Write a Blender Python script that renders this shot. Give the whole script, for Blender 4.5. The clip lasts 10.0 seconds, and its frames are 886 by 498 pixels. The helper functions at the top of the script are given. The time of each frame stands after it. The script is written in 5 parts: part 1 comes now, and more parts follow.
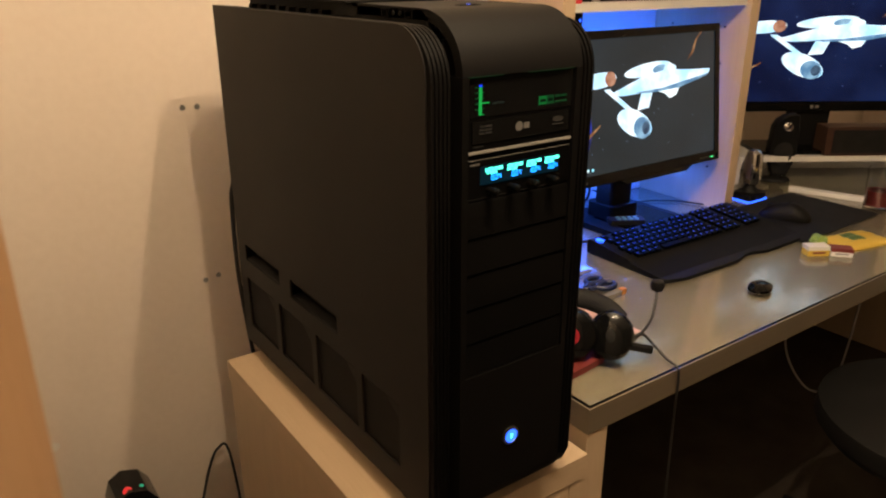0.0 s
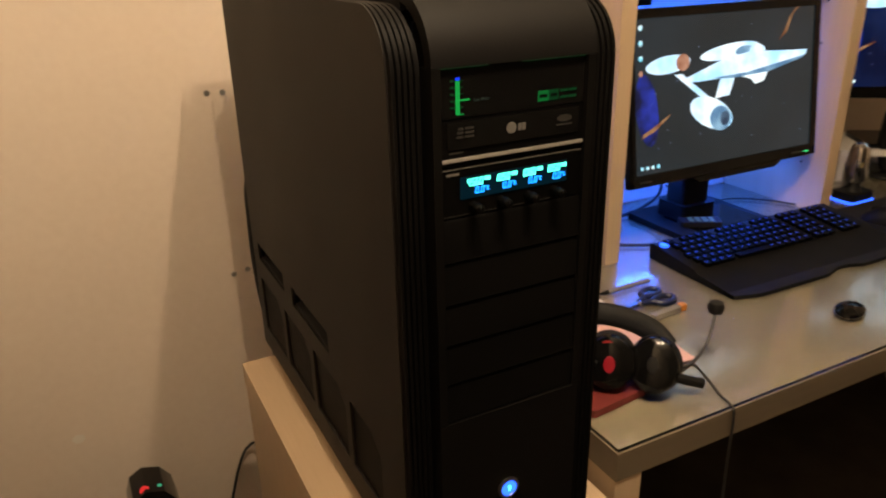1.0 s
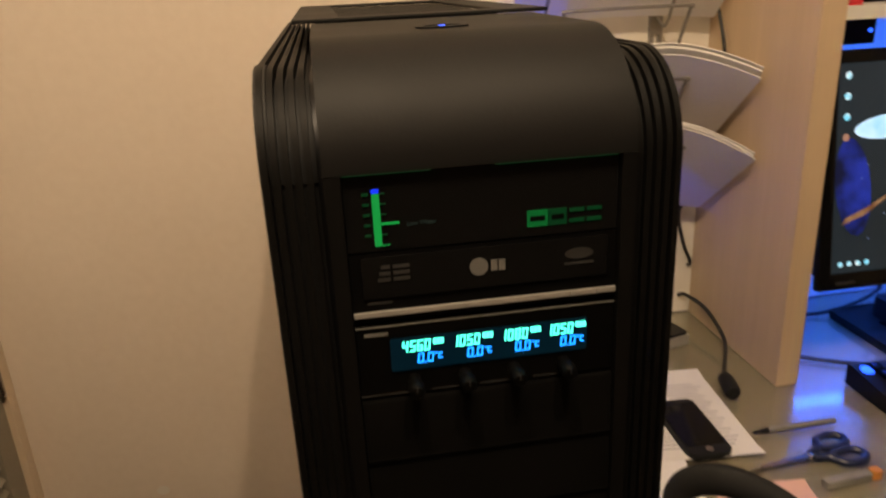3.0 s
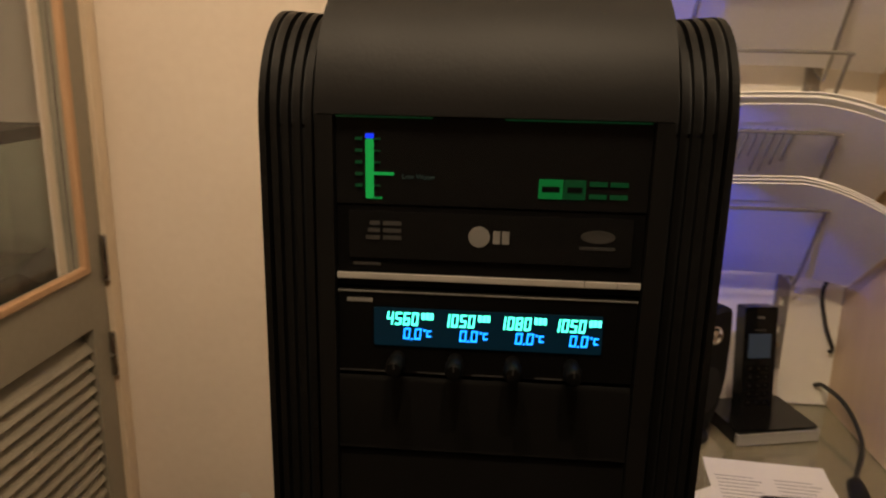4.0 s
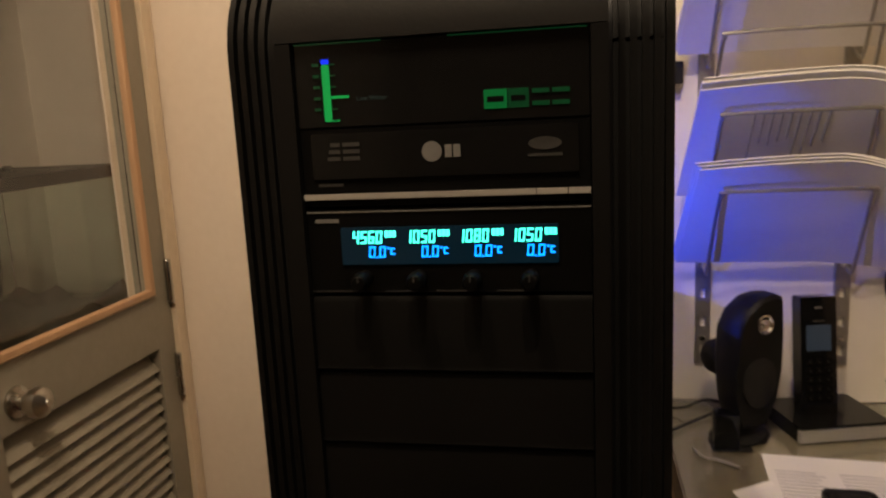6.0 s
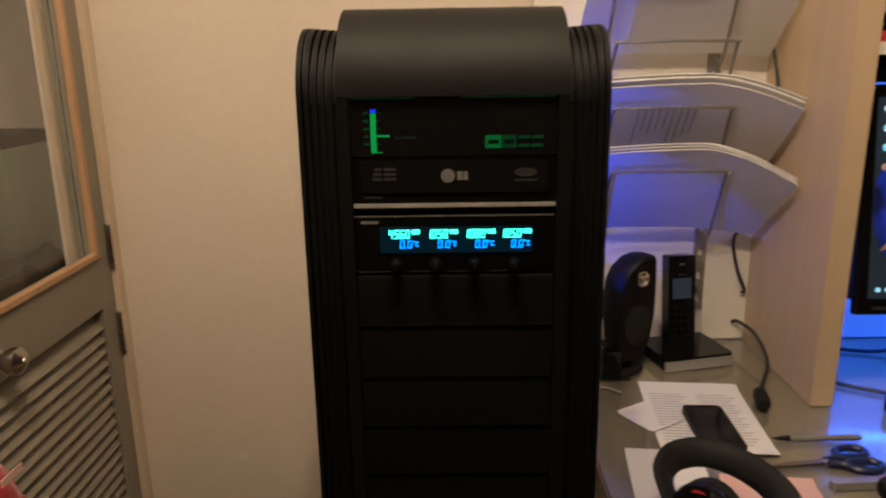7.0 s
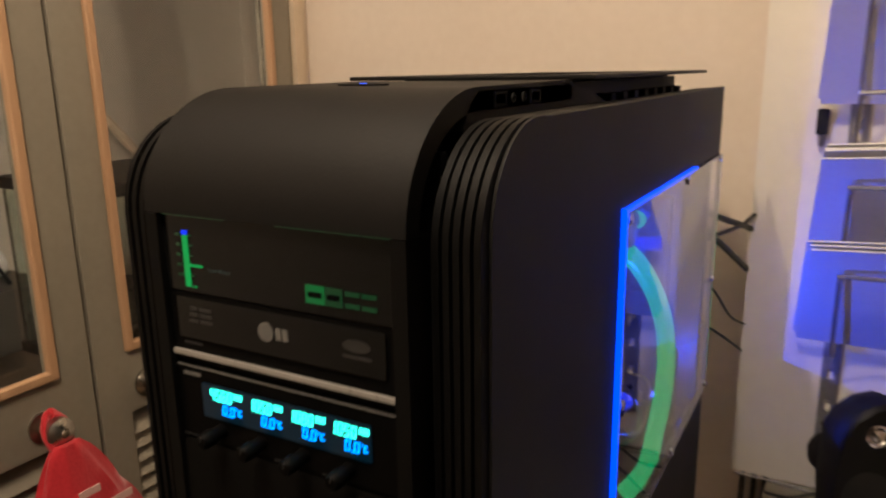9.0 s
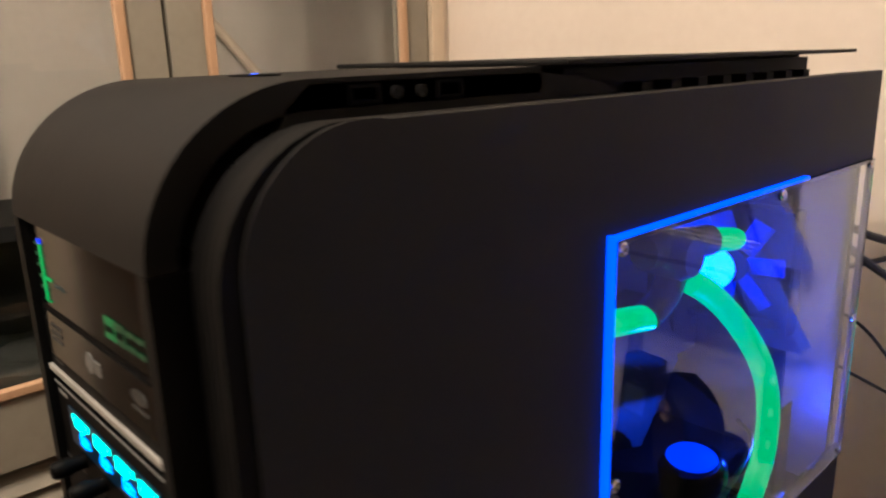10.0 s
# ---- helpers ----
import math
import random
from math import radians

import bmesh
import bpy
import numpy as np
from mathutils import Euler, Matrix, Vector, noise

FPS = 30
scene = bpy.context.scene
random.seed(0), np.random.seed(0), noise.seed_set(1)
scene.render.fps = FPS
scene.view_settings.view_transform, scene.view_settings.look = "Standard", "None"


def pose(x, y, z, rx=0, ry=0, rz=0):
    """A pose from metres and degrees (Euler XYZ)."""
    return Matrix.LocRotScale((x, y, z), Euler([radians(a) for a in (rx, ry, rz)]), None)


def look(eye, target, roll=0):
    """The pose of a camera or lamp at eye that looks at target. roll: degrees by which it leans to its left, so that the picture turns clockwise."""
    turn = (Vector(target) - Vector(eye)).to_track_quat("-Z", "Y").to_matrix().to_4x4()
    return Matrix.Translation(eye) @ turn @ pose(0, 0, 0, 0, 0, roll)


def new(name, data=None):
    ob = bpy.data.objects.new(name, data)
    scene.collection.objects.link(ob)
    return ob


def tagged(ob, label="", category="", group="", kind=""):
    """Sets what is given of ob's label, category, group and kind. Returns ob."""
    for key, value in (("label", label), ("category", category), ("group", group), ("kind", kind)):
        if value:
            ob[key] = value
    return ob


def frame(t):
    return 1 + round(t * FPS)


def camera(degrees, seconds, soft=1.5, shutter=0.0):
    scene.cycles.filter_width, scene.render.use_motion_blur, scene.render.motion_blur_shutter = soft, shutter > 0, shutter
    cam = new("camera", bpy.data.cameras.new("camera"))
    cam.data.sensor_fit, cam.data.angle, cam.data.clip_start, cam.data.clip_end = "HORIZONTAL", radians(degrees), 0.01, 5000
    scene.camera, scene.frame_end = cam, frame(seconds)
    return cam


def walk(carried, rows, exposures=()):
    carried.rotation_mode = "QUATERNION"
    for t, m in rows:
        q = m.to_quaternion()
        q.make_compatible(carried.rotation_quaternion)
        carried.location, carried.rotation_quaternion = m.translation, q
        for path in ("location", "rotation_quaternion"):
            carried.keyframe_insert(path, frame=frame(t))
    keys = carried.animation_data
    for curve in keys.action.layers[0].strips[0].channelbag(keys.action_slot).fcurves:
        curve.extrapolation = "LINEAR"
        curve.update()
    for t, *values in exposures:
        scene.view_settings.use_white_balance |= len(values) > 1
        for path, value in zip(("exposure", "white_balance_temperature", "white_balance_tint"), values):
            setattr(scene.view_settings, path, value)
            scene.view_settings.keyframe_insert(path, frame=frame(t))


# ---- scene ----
cam = camera(62.2, 10.0, 2.1, 0.5)
PATH = [
    (0, (-0.529, -0.599, 1.354), (0.552, 0.926, 0.644), -0.1),
    (0.5, (-0.456, -0.577, 1.353), (0.559, 0.984, 0.625), -0.7),
    (1, (-0.351, -0.544, 1.345), (0.488, 1.104, 0.584), -1.3),
    (1.5, (-0.263, -0.522, 1.341), (0.414, 1.19, 0.559), -2.1),
    (2, (-0.174, -0.503, 1.355), (0.327, 1.261, 0.557), -4.1),
    (2.5, (-0.118, -0.458, 1.366), (0.251, 1.344, 0.581), -3.8),
    (3, (-0.078, -0.369, 1.344), (0.196, 1.489, 0.657), -2.8),
    (3.2, (-0.06, -0.348, 1.329), (0.162, 1.534, 0.688), -2.3),
    (4.5, (0.042, -0.352, 1.252), (-0.281, 1.582, 0.857), 1.0),
    (5, (0.075, -0.366, 1.226), (-0.303, 1.581, 0.964), -1.5),
    (5.5, (0.081, -0.358, 1.212), (-0.347, 1.581, 0.973), -1.9),
    (5.7, (0.079, -0.353, 1.207), (-0.345, 1.583, 0.932), -2.4),
    (6.8, (0.013, -0.506, 1.271), (-0.076, 1.425, 0.758), -1.2),
    (7, (0.001, -0.536, 1.282), (-0.035, 1.397, 0.77), -0.9),
    (7.5, (0.018, -0.557, 1.288), (0.088, 1.389, 0.83), -0.4),
    (8, (0.119, -0.481, 1.293), (-0.209, 1.438, 0.835), -2.4),
    (8.5, (0.214, -0.395, 1.312), (-0.487, 1.417, 0.838), -2.0),
    (9, (0.25, -0.268, 1.325), (-0.702, 1.426, 0.853), -0.9),
    (9.5, (0.262, -0.18, 1.324), (-0.917, 1.365, 0.85), -0.4),
    (10, (0.328, -0.093, 1.323), (-1.093, 1.222, 0.821), -1.7),
]
EXPOSURES = [(0, 0.42, 6500, 10), (1, 0.33, 6500, 10), (2.5, 0.08, 6500, 10), (4.5, 0.0, 6400, 10), (5.5, -0.02, 6300, 10), (7, -0.02, 6000, 10), (7.5, -0.04, 6050, 10), (8.5, -0.14, 5900, 10), (9, 0.05, 5700, 10), (9.5, 0.36, 5450, 10), (10, 0.55, 5250, 10)]
walk(cam, [(t, look(eye, target, roll)) for t, eye, target, roll in PATH], EXPOSURES)
# ---------------------------------------------------------------- light
world = bpy.data.worlds.new("world")
scene.world = world
world.use_nodes = True
world.node_tree.nodes["Background"].inputs[0].default_value = (0.02, 0.018, 0.015, 1)
world.node_tree.nodes["Background"].inputs[1].default_value = 0.3


def lamp(name, at, watts, colour, radius=0.04):
    data = bpy.data.lights.new(name, "POINT")
    data.energy, data.color, data.shadow_soft_size = watts, colour, radius
    ob = new(name, data)
    ob.location = at
    return ob


def strip_lamp(name, m, watts, colour, sx, sy):
    data = bpy.data.lights.new(name, "AREA")
    data.energy, data.color, data.shape, data.size, data.size_y = watts, colour, "RECTANGLE", sx, sy
    ob = new(name, data)
    ob.matrix_basis = m
    return ob


WARM = (1.0, 0.755, 0.495)
BULBS = [(0.075, -0.39, 2.19), (-0.13, -0.30, 2.22)]
for at in BULBS:
    lamp("bulb_light", (at[0], at[1], at[2] - 0.07), 21, WARM, 0.014)
# blue light strip on the back of the monitor in the hutch
strip_lamp("monitor_back_light", pose(0.87, 0.640, 1.03, 90, 0, 0), 3.2, (0.03, 0.14, 1.0), 0.50, 0.10)
strip_lamp("monitor_foot_light", pose(0.87, 0.625, 0.872, 0, 0, 0), 1.0, (0.03, 0.14, 1.0), 0.50, 0.02)
# small blue lamp inside the computer, shining out through the rear of the side window
lamp("case_light", (0.080, 0.530, 0.968), 2.0, (0.03, 0.08, 1.0), 0.0006)
# small blue lights of the rear fan
lamp("fan_light", (0.012, 0.540, 1.125), 0.22, (0.02, 0.06, 1.0), 0.02)

# ---------------------------------------------------------------- materials


def nodes_of(name):
    m = bpy.data.materials.new(name)
    m.use_nodes = True
    nt = m.node_tree
    return m, nt, nt.nodes["Principled BSDF"]


def surf(name, a, b, rough=0.5, metal=0.0, coarse=6.0, fine=150.0, bump=0.05, spec=0.5, coat=0.0, stretch=(1, 1, 1), rvar=0.12, sheen=0.0):
    """A painted, moulded or plain surface: two colours mixed by coarse and fine noise, with fine relief."""
    m, nt, bsdf = nodes_of(name)
    n, k = nt.nodes, nt.links.new
    co = n.new("ShaderNodeTexCoord")
    mp = n.new("ShaderNodeMapping")
    mp.inputs["Scale"].default_value = stretch
    k(co.outputs["Object"], mp.inputs["Vector"])
    big, small = n.new("ShaderNodeTexNoise"), n.new("ShaderNodeTexNoise")
    big.inputs["Scale"].default_value, big.inputs["Detail"].default_value = coarse, 5
    small.inputs["Scale"].default_value, small.inputs["Detail"].default_value = fine, 3
    k(mp.outputs["Vector"], big.inputs["Vector"])
    k(mp.outputs["Vector"], small.inputs["Vector"])
    add = n.new("ShaderNodeMath")
    add.operation = "MULTIPLY_ADD"
    add.inputs[1].default_value, add.inputs[2].default_value = 0.35, 0.0
    k(small.outputs["Fac"], add.inputs[0])
    tot = n.new("ShaderNodeMath")
    tot.operation = "MULTIPLY_ADD"
    tot.inputs[1].default_value = 0.65
    k(big.outputs["Fac"], tot.inputs[0])
    k(add.outputs[0], tot.inputs[2])
    ramp = n.new("ShaderNodeValToRGB")
    ramp.color_ramp.elements[0].position, ramp.color_ramp.elements[1].position = 0.3, 0.7
    ramp.color_ramp.elements[0].color, ramp.color_ramp.elements[1].color = (*a, 1), (*b, 1)
    k(tot.outputs[0], ramp.inputs["Fac"])
    k(ramp.outputs["Color"], bsdf.inputs["Base Color"])
    mr = n.new("ShaderNodeMapRange")
    mr.inputs["To Min"].default_value, mr.inputs["To Max"].default_value = max(0.02, rough - rvar), min(1, rough + rvar)
    k(big.outputs["Fac"], mr.inputs["Value"])
    k(mr.outputs["Result"], bsdf.inputs["Roughness"])
    bsdf.inputs["Metallic"].default_value = metal
    bsdf.inputs["Specular IOR Level"].default_value = spec
    bsdf.inputs["Coat Weight"].default_value = coat
    bsdf.inputs["Sheen Weight"].default_value = sheen
    if bump:
        bp = n.new("ShaderNodeBump")
        bp.inputs["Strength"].default_value, bp.inputs["Distance"].default_value = bump, 0.002
        k(small.outputs["Fac"], bp.inputs["Height"])
        k(bp.outputs["Normal"], bsdf.inputs["Normal"])
    return m


def wood(name, a, b, axis, rough=0.42):
    """Pale laminate with fine straight grain along one axis."""
    st = [26.0, 26.0, 26.0]
    st["xyz".index(axis)] = 1.3
    return surf(name, a, b, rough, 0, 1.6, 14, 0.03, 0.5, 0, tuple(st), 0.06)


def glow(name, colour, strength):
    m, nt, bsdf = nodes_of(name)
    bsdf.inputs["Base Color"].default_value = (*[c * 0.05 for c in colour], 1)
    bsdf.inputs["Emission Color"].default_value = (*colour, 1)
    bsdf.inputs["Emission Strength"].default_value = strength
    bsdf.inputs["Roughness"].default_value = 0.3
    return m


def glass(name, colour=(1, 1, 1), rough=0.0, ior=1.45):
    m, nt, bsdf = nodes_of(name)
    bsdf.inputs["Base Color"].default_value = (*colour, 1)
    bsdf.inputs["Transmission Weight"].default_value = 1
    bsdf.inputs["Roughness"].default_value = rough
    bsdf.inputs["IOR"].default_value = ior
    return m


M = {}
M["wall"] = surf("wall_paint", (0.70, 0.605, 0.505), (0.78, 0.69, 0.59), 0.75, 0, 2.2, 60, 0.12, 0.3)
# greyer than the room paint, with the closet's dimness mixed into the colour
M["closet"] = surf("closet_dimmed_paint", (0.50, 0.46, 0.39), (0.58, 0.535, 0.46), 0.8, 0, 2.0, 60, 0.1, 0.2)
M["wallboard"] = surf("wallboard_paint", (0.74, 0.70, 0.62), (0.80, 0.76, 0.68), 0.6, 0, 2.0, 60, 0.06, 0.3)
M["ceiling"] = surf("ceiling_paint", (0.72, 0.70, 0.66), (0.78, 0.76, 0.72), 0.8, 0, 2.0, 60, 0.08, 0.2)
M["carpet"] = surf("carpet", (0.05, 0.04, 0.032), (0.09, 0.075, 0.06), 0.95, 0, 9, 300, 0.6, 0.1)
M["wood_x"] = wood("maple_laminate", (0.36, 0.285, 0.19), (0.42, 0.335, 0.23), "x")
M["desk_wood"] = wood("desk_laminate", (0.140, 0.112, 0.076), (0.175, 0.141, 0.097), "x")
M["wood_z"] = wood("maple_laminate_upright", (0.55, 0.41, 0.265), (0.62, 0.475, 0.32), "z")
M["wood_y"] = wood("maple_laminate_deep", (0.55, 0.41, 0.265), (0.62, 0.475, 0.32), "y")
M["bead"] = wood("pine_bead", (0.42, 0.245, 0.13), (0.52, 0.325, 0.185), "z", 0.5)
M["door"] = surf("grey_green_paint", (0.225, 0.20, 0.155), (0.28, 0.25, 0.195), 0.45, 0, 5, 90, 0.06, 0.5)
M["jamb"] = surf("cream_gloss_paint", (0.62, 0.50, 0.36), (0.70, 0.58, 0.43), 0.4, 0, 4, 70, 0.05)
M["white"] = surf("white_laminate", (0.70, 0.68, 0.63), (0.78, 0.76, 0.71), 0.4, 0, 3, 80, 0.03)
M["black"] = surf("matt_black_plastic", (0.0032, 0.003, 0.0029), (0.005, 0.0047, 0.0045), 0.58, 0, 7, 420, 0.06, 0.22)
M["panel"] = surf("black_powder_coat", (0.0150, 0.0142, 0.0135), (0.0210, 0.0198, 0.0188), 0.60, 0, 4, 600, 0.10, 0.24)
M["rubber"] = surf("soft_black_rubber", (0.0055, 0.0055, 0.0055), (0.009, 0.009, 0.009), 0.65, 0, 8, 300, 0.08, 0.3)
M["gloss"] = surf("gloss_black_acrylic", (0.004, 0.004, 0.004), (0.006, 0.006, 0.006), 0.10, 0, 4, 90, 0.0, 0.27, 0, (1, 1, 1), 0.03)
M["bayblack"] = surf("bay_black_plastic", (0.0018, 0.0017, 0.0016), (0.0028, 0.0026, 0.0025), 0.5, 0, 8, 380, 0.04, 0.06)
M["rib"] = surf("ribbed_black_plastic", (0.003, 0.0028, 0.0027), (0.0046, 0.0043, 0.0041), 0.55, 0, 8, 380, 0.05, 0.13)
M["meshgrille"] = surf("black_wire_mesh", (0.006, 0.006, 0.006), (0.022, 0.020, 0.018), 0.7, 0, 30, 900, 0.9, 0.2)
M["void"] = surf("dark_steel", (0.012, 0.012, 0.013), (0.02, 0.02, 0.022), 0.45, 0.6, 6, 120, 0.02)
M["silver"] = surf("brushed_silver", (0.34, 0.325, 0.30), (0.44, 0.425, 0.40), 0.4, 0.35, 3, 60, 0.02, 0.5, 0, (1, 20, 20))
M["chrome"] = surf("chrome", (0.70, 0.68, 0.66), (0.80, 0.78, 0.76), 0.14, 1.0, 6, 90, 0.0, 0.5, 0, (1, 1, 1), 0.05)
M["nickel"] = surf("satin_nickel", (0.42, 0.40, 0.36), (0.52, 0.50, 0.46), 0.28, 1.0, 8, 90, 0.02)
M["steel"] = surf("galvanised_steel", (0.30, 0.29, 0.27), (0.42, 0.41, 0.38), 0.42, 0.8, 20, 200, 0.04)
M["paper"] = surf("white_paper", (0.72, 0.71, 0.69), (0.80, 0.79, 0.77), 0.7, 0, 4, 200, 0.04, 0.2)
M["print"] = surf("grey_print", (0.26, 0.26, 0.28), (0.36, 0.36, 0.38), 0.7, 0, 40, 300, 0.0, 0.2)
M["cable"] = surf("black_cable_pvc", (0.012, 0.012, 0.012), (0.02, 0.02, 0.02), 0.45, 0, 8, 100, 0.02)
M["greycable"] = surf("grey_cable_pvc", (0.25, 0.24, 0.22), (0.33, 0.31, 0.28), 0.5, 0, 8, 100, 0.02)
M["glass"] = glass("clear_glass")
M["deskglass"] = glass("desk_glass", (0.93, 0.97, 0.94), 0.10)
M["acrylic"] = glass("clear_acrylic", (0.96, 0.97, 1.0), 0.0, 1.49)
M["red_led"] = glow("red_glow", (0.9, 0.03, 0.03), 0.55)
M["green_led"] = glow("green_glow", (0.05, 0.9, 0.25), 1.0)
M["level"] = glow("green_coolant_glow", (0.02, 0.75, 0.12), 0.34)
M["dimgreen"] = glow("dim_green_glow", (0.02, 0.45, 0.12), 0.04)
M["logogreen"] = glow("lit_green_marking", (0.02, 0.75, 0.14), 0.10)
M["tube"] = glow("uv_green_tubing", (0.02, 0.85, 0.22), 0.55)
M["blue_led"] = glow("blue_glow", (0.02, 0.10, 1.0), 3.0)
M["blue_edge"] = glow("blue_lit_edge", (0.01, 0.07, 1.0), 1.6)
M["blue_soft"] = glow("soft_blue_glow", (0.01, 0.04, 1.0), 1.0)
M["cyan_digit"] = glow("aqua_digit", (0.08, 1.0, 0.66), 3.4)
M["blue_digit"] = glow("blue_digit", (0.01, 0.26, 1.0), 3.4)
M["backlit"] = glow("display_backlight", (0.0, 0.12, 0.22), 0.045)
M["marking"] = surf("grey_marking", (0.11, 0.106, 0.10), (0.15, 0.145, 0.137), 0.5, 0, 30, 200, 0)
M["caption"] = glow("faint_caption", (0.25, 0.42, 0.34), 0.035)
M["faint"] = surf("faint_grey_marking", (0.022, 0.021, 0.020), (0.030, 0.029, 0.028), 0.5, 0, 30, 200, 0)
M["redcloth"] = surf("red_cloth", (0.42, 0.012, 0.02), (0.60, 0.03, 0.04), 0.8, 0, 12, 260, 0.3, 0.2, 0, (1, 1, 1), 0.1, 0.3)
M["maroon"] = surf("maroon_leatherette", (0.16, 0.025, 0.022), (0.22, 0.04, 0.034), 0.45, 0, 10, 260, 0.2)
M["pink"] = surf("pink_paper", (0.68, 0.42, 0.38), (0.74, 0.48, 0.44), 0.7, 0, 6, 200, 0.04)

# ---------------------------------------------------------------- builders
WORLD = {}


def thing(name, at=(0, 0, 0), label="", category="", group="", kind=""):
    ob = new(name)
    ob.empty_display_size = 0.05
    ob.location = at
    WORLD[ob] = Matrix.Translation(at)
    return tagged(ob, label, category, group, kind)


def finish(name, bm, material, bevel=0.0, segs=2, smooth=35, pick=None):
    if bevel:
        edges = [e for e in bm.edges if len(e.link_faces) == 2 and e.calc_face_angle(0) > 0.6 and (pick is None or pick(e))]
        bmesh.ops.bevel(bm, geom=edges, offset=bevel, segments=segs, affect="EDGES", profile=0.7, clamp_overlap=True)
    bmesh.ops.recalc_face_normals(bm, faces=bm.faces)
    me = bpy.data.meshes.new(name)
    bm.to_mesh(me)
    bm.free()
    for mt in material if isinstance(material, (list, tuple)) else [material]:
        me.materials.append(mt)
    if smooth:
        me.shade_smooth()
        me.set_sharp_from_angle(angle=radians(smooth))
    return me


def part(name, bm, material, parent, label="", bevel=0.0, segs=2, smooth=35, pick=None):
    """Links a bmesh, in the parent's built space, as one mesh under a thing or a part."""
    me = finish(name, bm, material, bevel, segs, smooth, pick)
    me.transform(WORLD[parent].inverted())
    ob = new(name, me)
    ob.parent = parent
    WORLD[ob] = WORLD[parent]
    return tagged(ob, label)


def solid(name, bm, material, label="", category="", group="", kind="", at=(0, 0, 0), bevel=0.0, segs=2, smooth=35):
    """A thing or piece of the setting that is one mesh."""
    me = finish(name, bm, material, bevel, segs, smooth)
    me.transform(Matrix.Translation(at).inverted())
    ob = new(name, me)
    ob.location = at
    WORLD[ob] = Matrix.Translation(at)
    return tagged(ob, label, category, group, kind)


def place(ob, m):
    ob.matrix_basis = m
    WORLD[ob] = m
    return ob


def box(x0, x1, y0, y1, z0, z1, bm=None):
    bm = bm or bmesh.new()
    v = [bm.verts.new(p) for p in ((x0, y0, z0), (x1, y0, z0), (x1, y1, z0), (x0, y1, z0), (x0, y0, z1), (x1, y0, z1), (x1, y1, z1), (x0, y1, z1))]
    for f in ((0, 3, 2, 1), (4, 5, 6, 7), (0, 1, 5, 4), (1, 2, 6, 5), (2, 3, 7, 6), (3, 0, 4, 7)):
        bm.faces.new([v[i] for i in f])
    return bm


def spot(a, b, c, axis):
    """Point from plane coordinates b, c and depth a along the axis."""
    return {"x": (a, b, c), "y": (b, a, c), "z": (b, c, a)}[axis]


def prism(pts, axis, a, b, bm=None):
    """A polygon, in the plane across the axis, drawn out from a to b."""
    bm = bm or bmesh.new()
    lo = [bm.verts.new(spot(a, *p, axis)) for p in pts]
    hi = [bm.verts.new(spot(b, *p, axis)) for p in pts]
    bm.faces.new(lo[::-1])
    bm.faces.new(hi)
    for i in range(len(pts)):
        j = (i + 1) % len(pts)
        bm.faces.new((lo[i], lo[j], hi[j], hi[i]))
    return bm


def ribbon(outer, inner, axis, a, b, bm=None):
    """A bent plate: the strip between two lines of points, drawn out from a to b."""
    bm = bm or bmesh.new()
    q = [[bm.verts.new(spot(d, *p, axis)) for p in line] for d in (a, b) for line in (outer, inner)]
    n = len(outer)
    for i in range(n - 1):
        for r, s in ((0, 1), (3, 2), (2, 0), (1, 3)):
            bm.faces.new((q[r][i], q[r][i + 1], q[s][i + 1], q[s][i]))
    for i in (0, n - 1):
        bm.faces.new((q[0][i], q[1][i], q[3][i], q[2][i]))
    return bm


def holed(axis, a, b, u0, u1, w0, w1, holes, bm=None):
    """A plate with rectangular openings right through it."""
    bm = bm or bmesh.new()
    us = sorted({u0, u1, *[h[i] for h in holes for i in (0, 1)]})
    ws = sorted({w0, w1, *[h[i] for h in holes for i in (2, 3)]})
    vs = {}

    def v(i, j):
        if (i, j) not in vs:
            vs[i, j] = bm.verts.new(spot(a, us[i], ws[j], axis))
        return vs[i, j]
    faces = []
    for i in range(len(us) - 1):
        for j in range(len(ws) - 1):
            cu, cw = (us[i] + us[i + 1]) / 2, (ws[j] + ws[j + 1]) / 2
            if not any(h[0] < cu < h[1] and h[2] < cw < h[3] for h in holes):
                faces.append(bm.faces.new((v(i, j), v(i + 1, j), v(i + 1, j + 1), v(i, j + 1))))
    out = bmesh.ops.extrude_face_region(bm, geom=faces, use_keep_orig=True)
    bmesh.ops.translate(bm, vec=Vector(spot(b - a, 0, 0, axis)), verts=[g for g in out["geom"] if isinstance(g, bmesh.types.BMVert)])
    return bm


def lettering(text, size, depth, m):
    """Words in the built-in font as a mesh, standing on the plane of m."""
    cu = bpy.data.curves.new("lettering", "FONT")
    cu.body, cu.size, cu.extrude, cu.resolution_u = text, size, depth / 2, 2
    ob = bpy.data.objects.new("lettering", cu)
    bpy.context.scene.collection.objects.link(ob)
    me = bpy.data.meshes.new_from_object(ob.evaluated_get(bpy.context.evaluated_depsgraph_get()))
    bm = bmesh.new()
    bm.from_mesh(me)
    bm.transform(m)
    bpy.data.objects.remove(ob)
    bpy.data.meshes.remove(me)
    bpy.data.curves.remove(cu)
    return bm


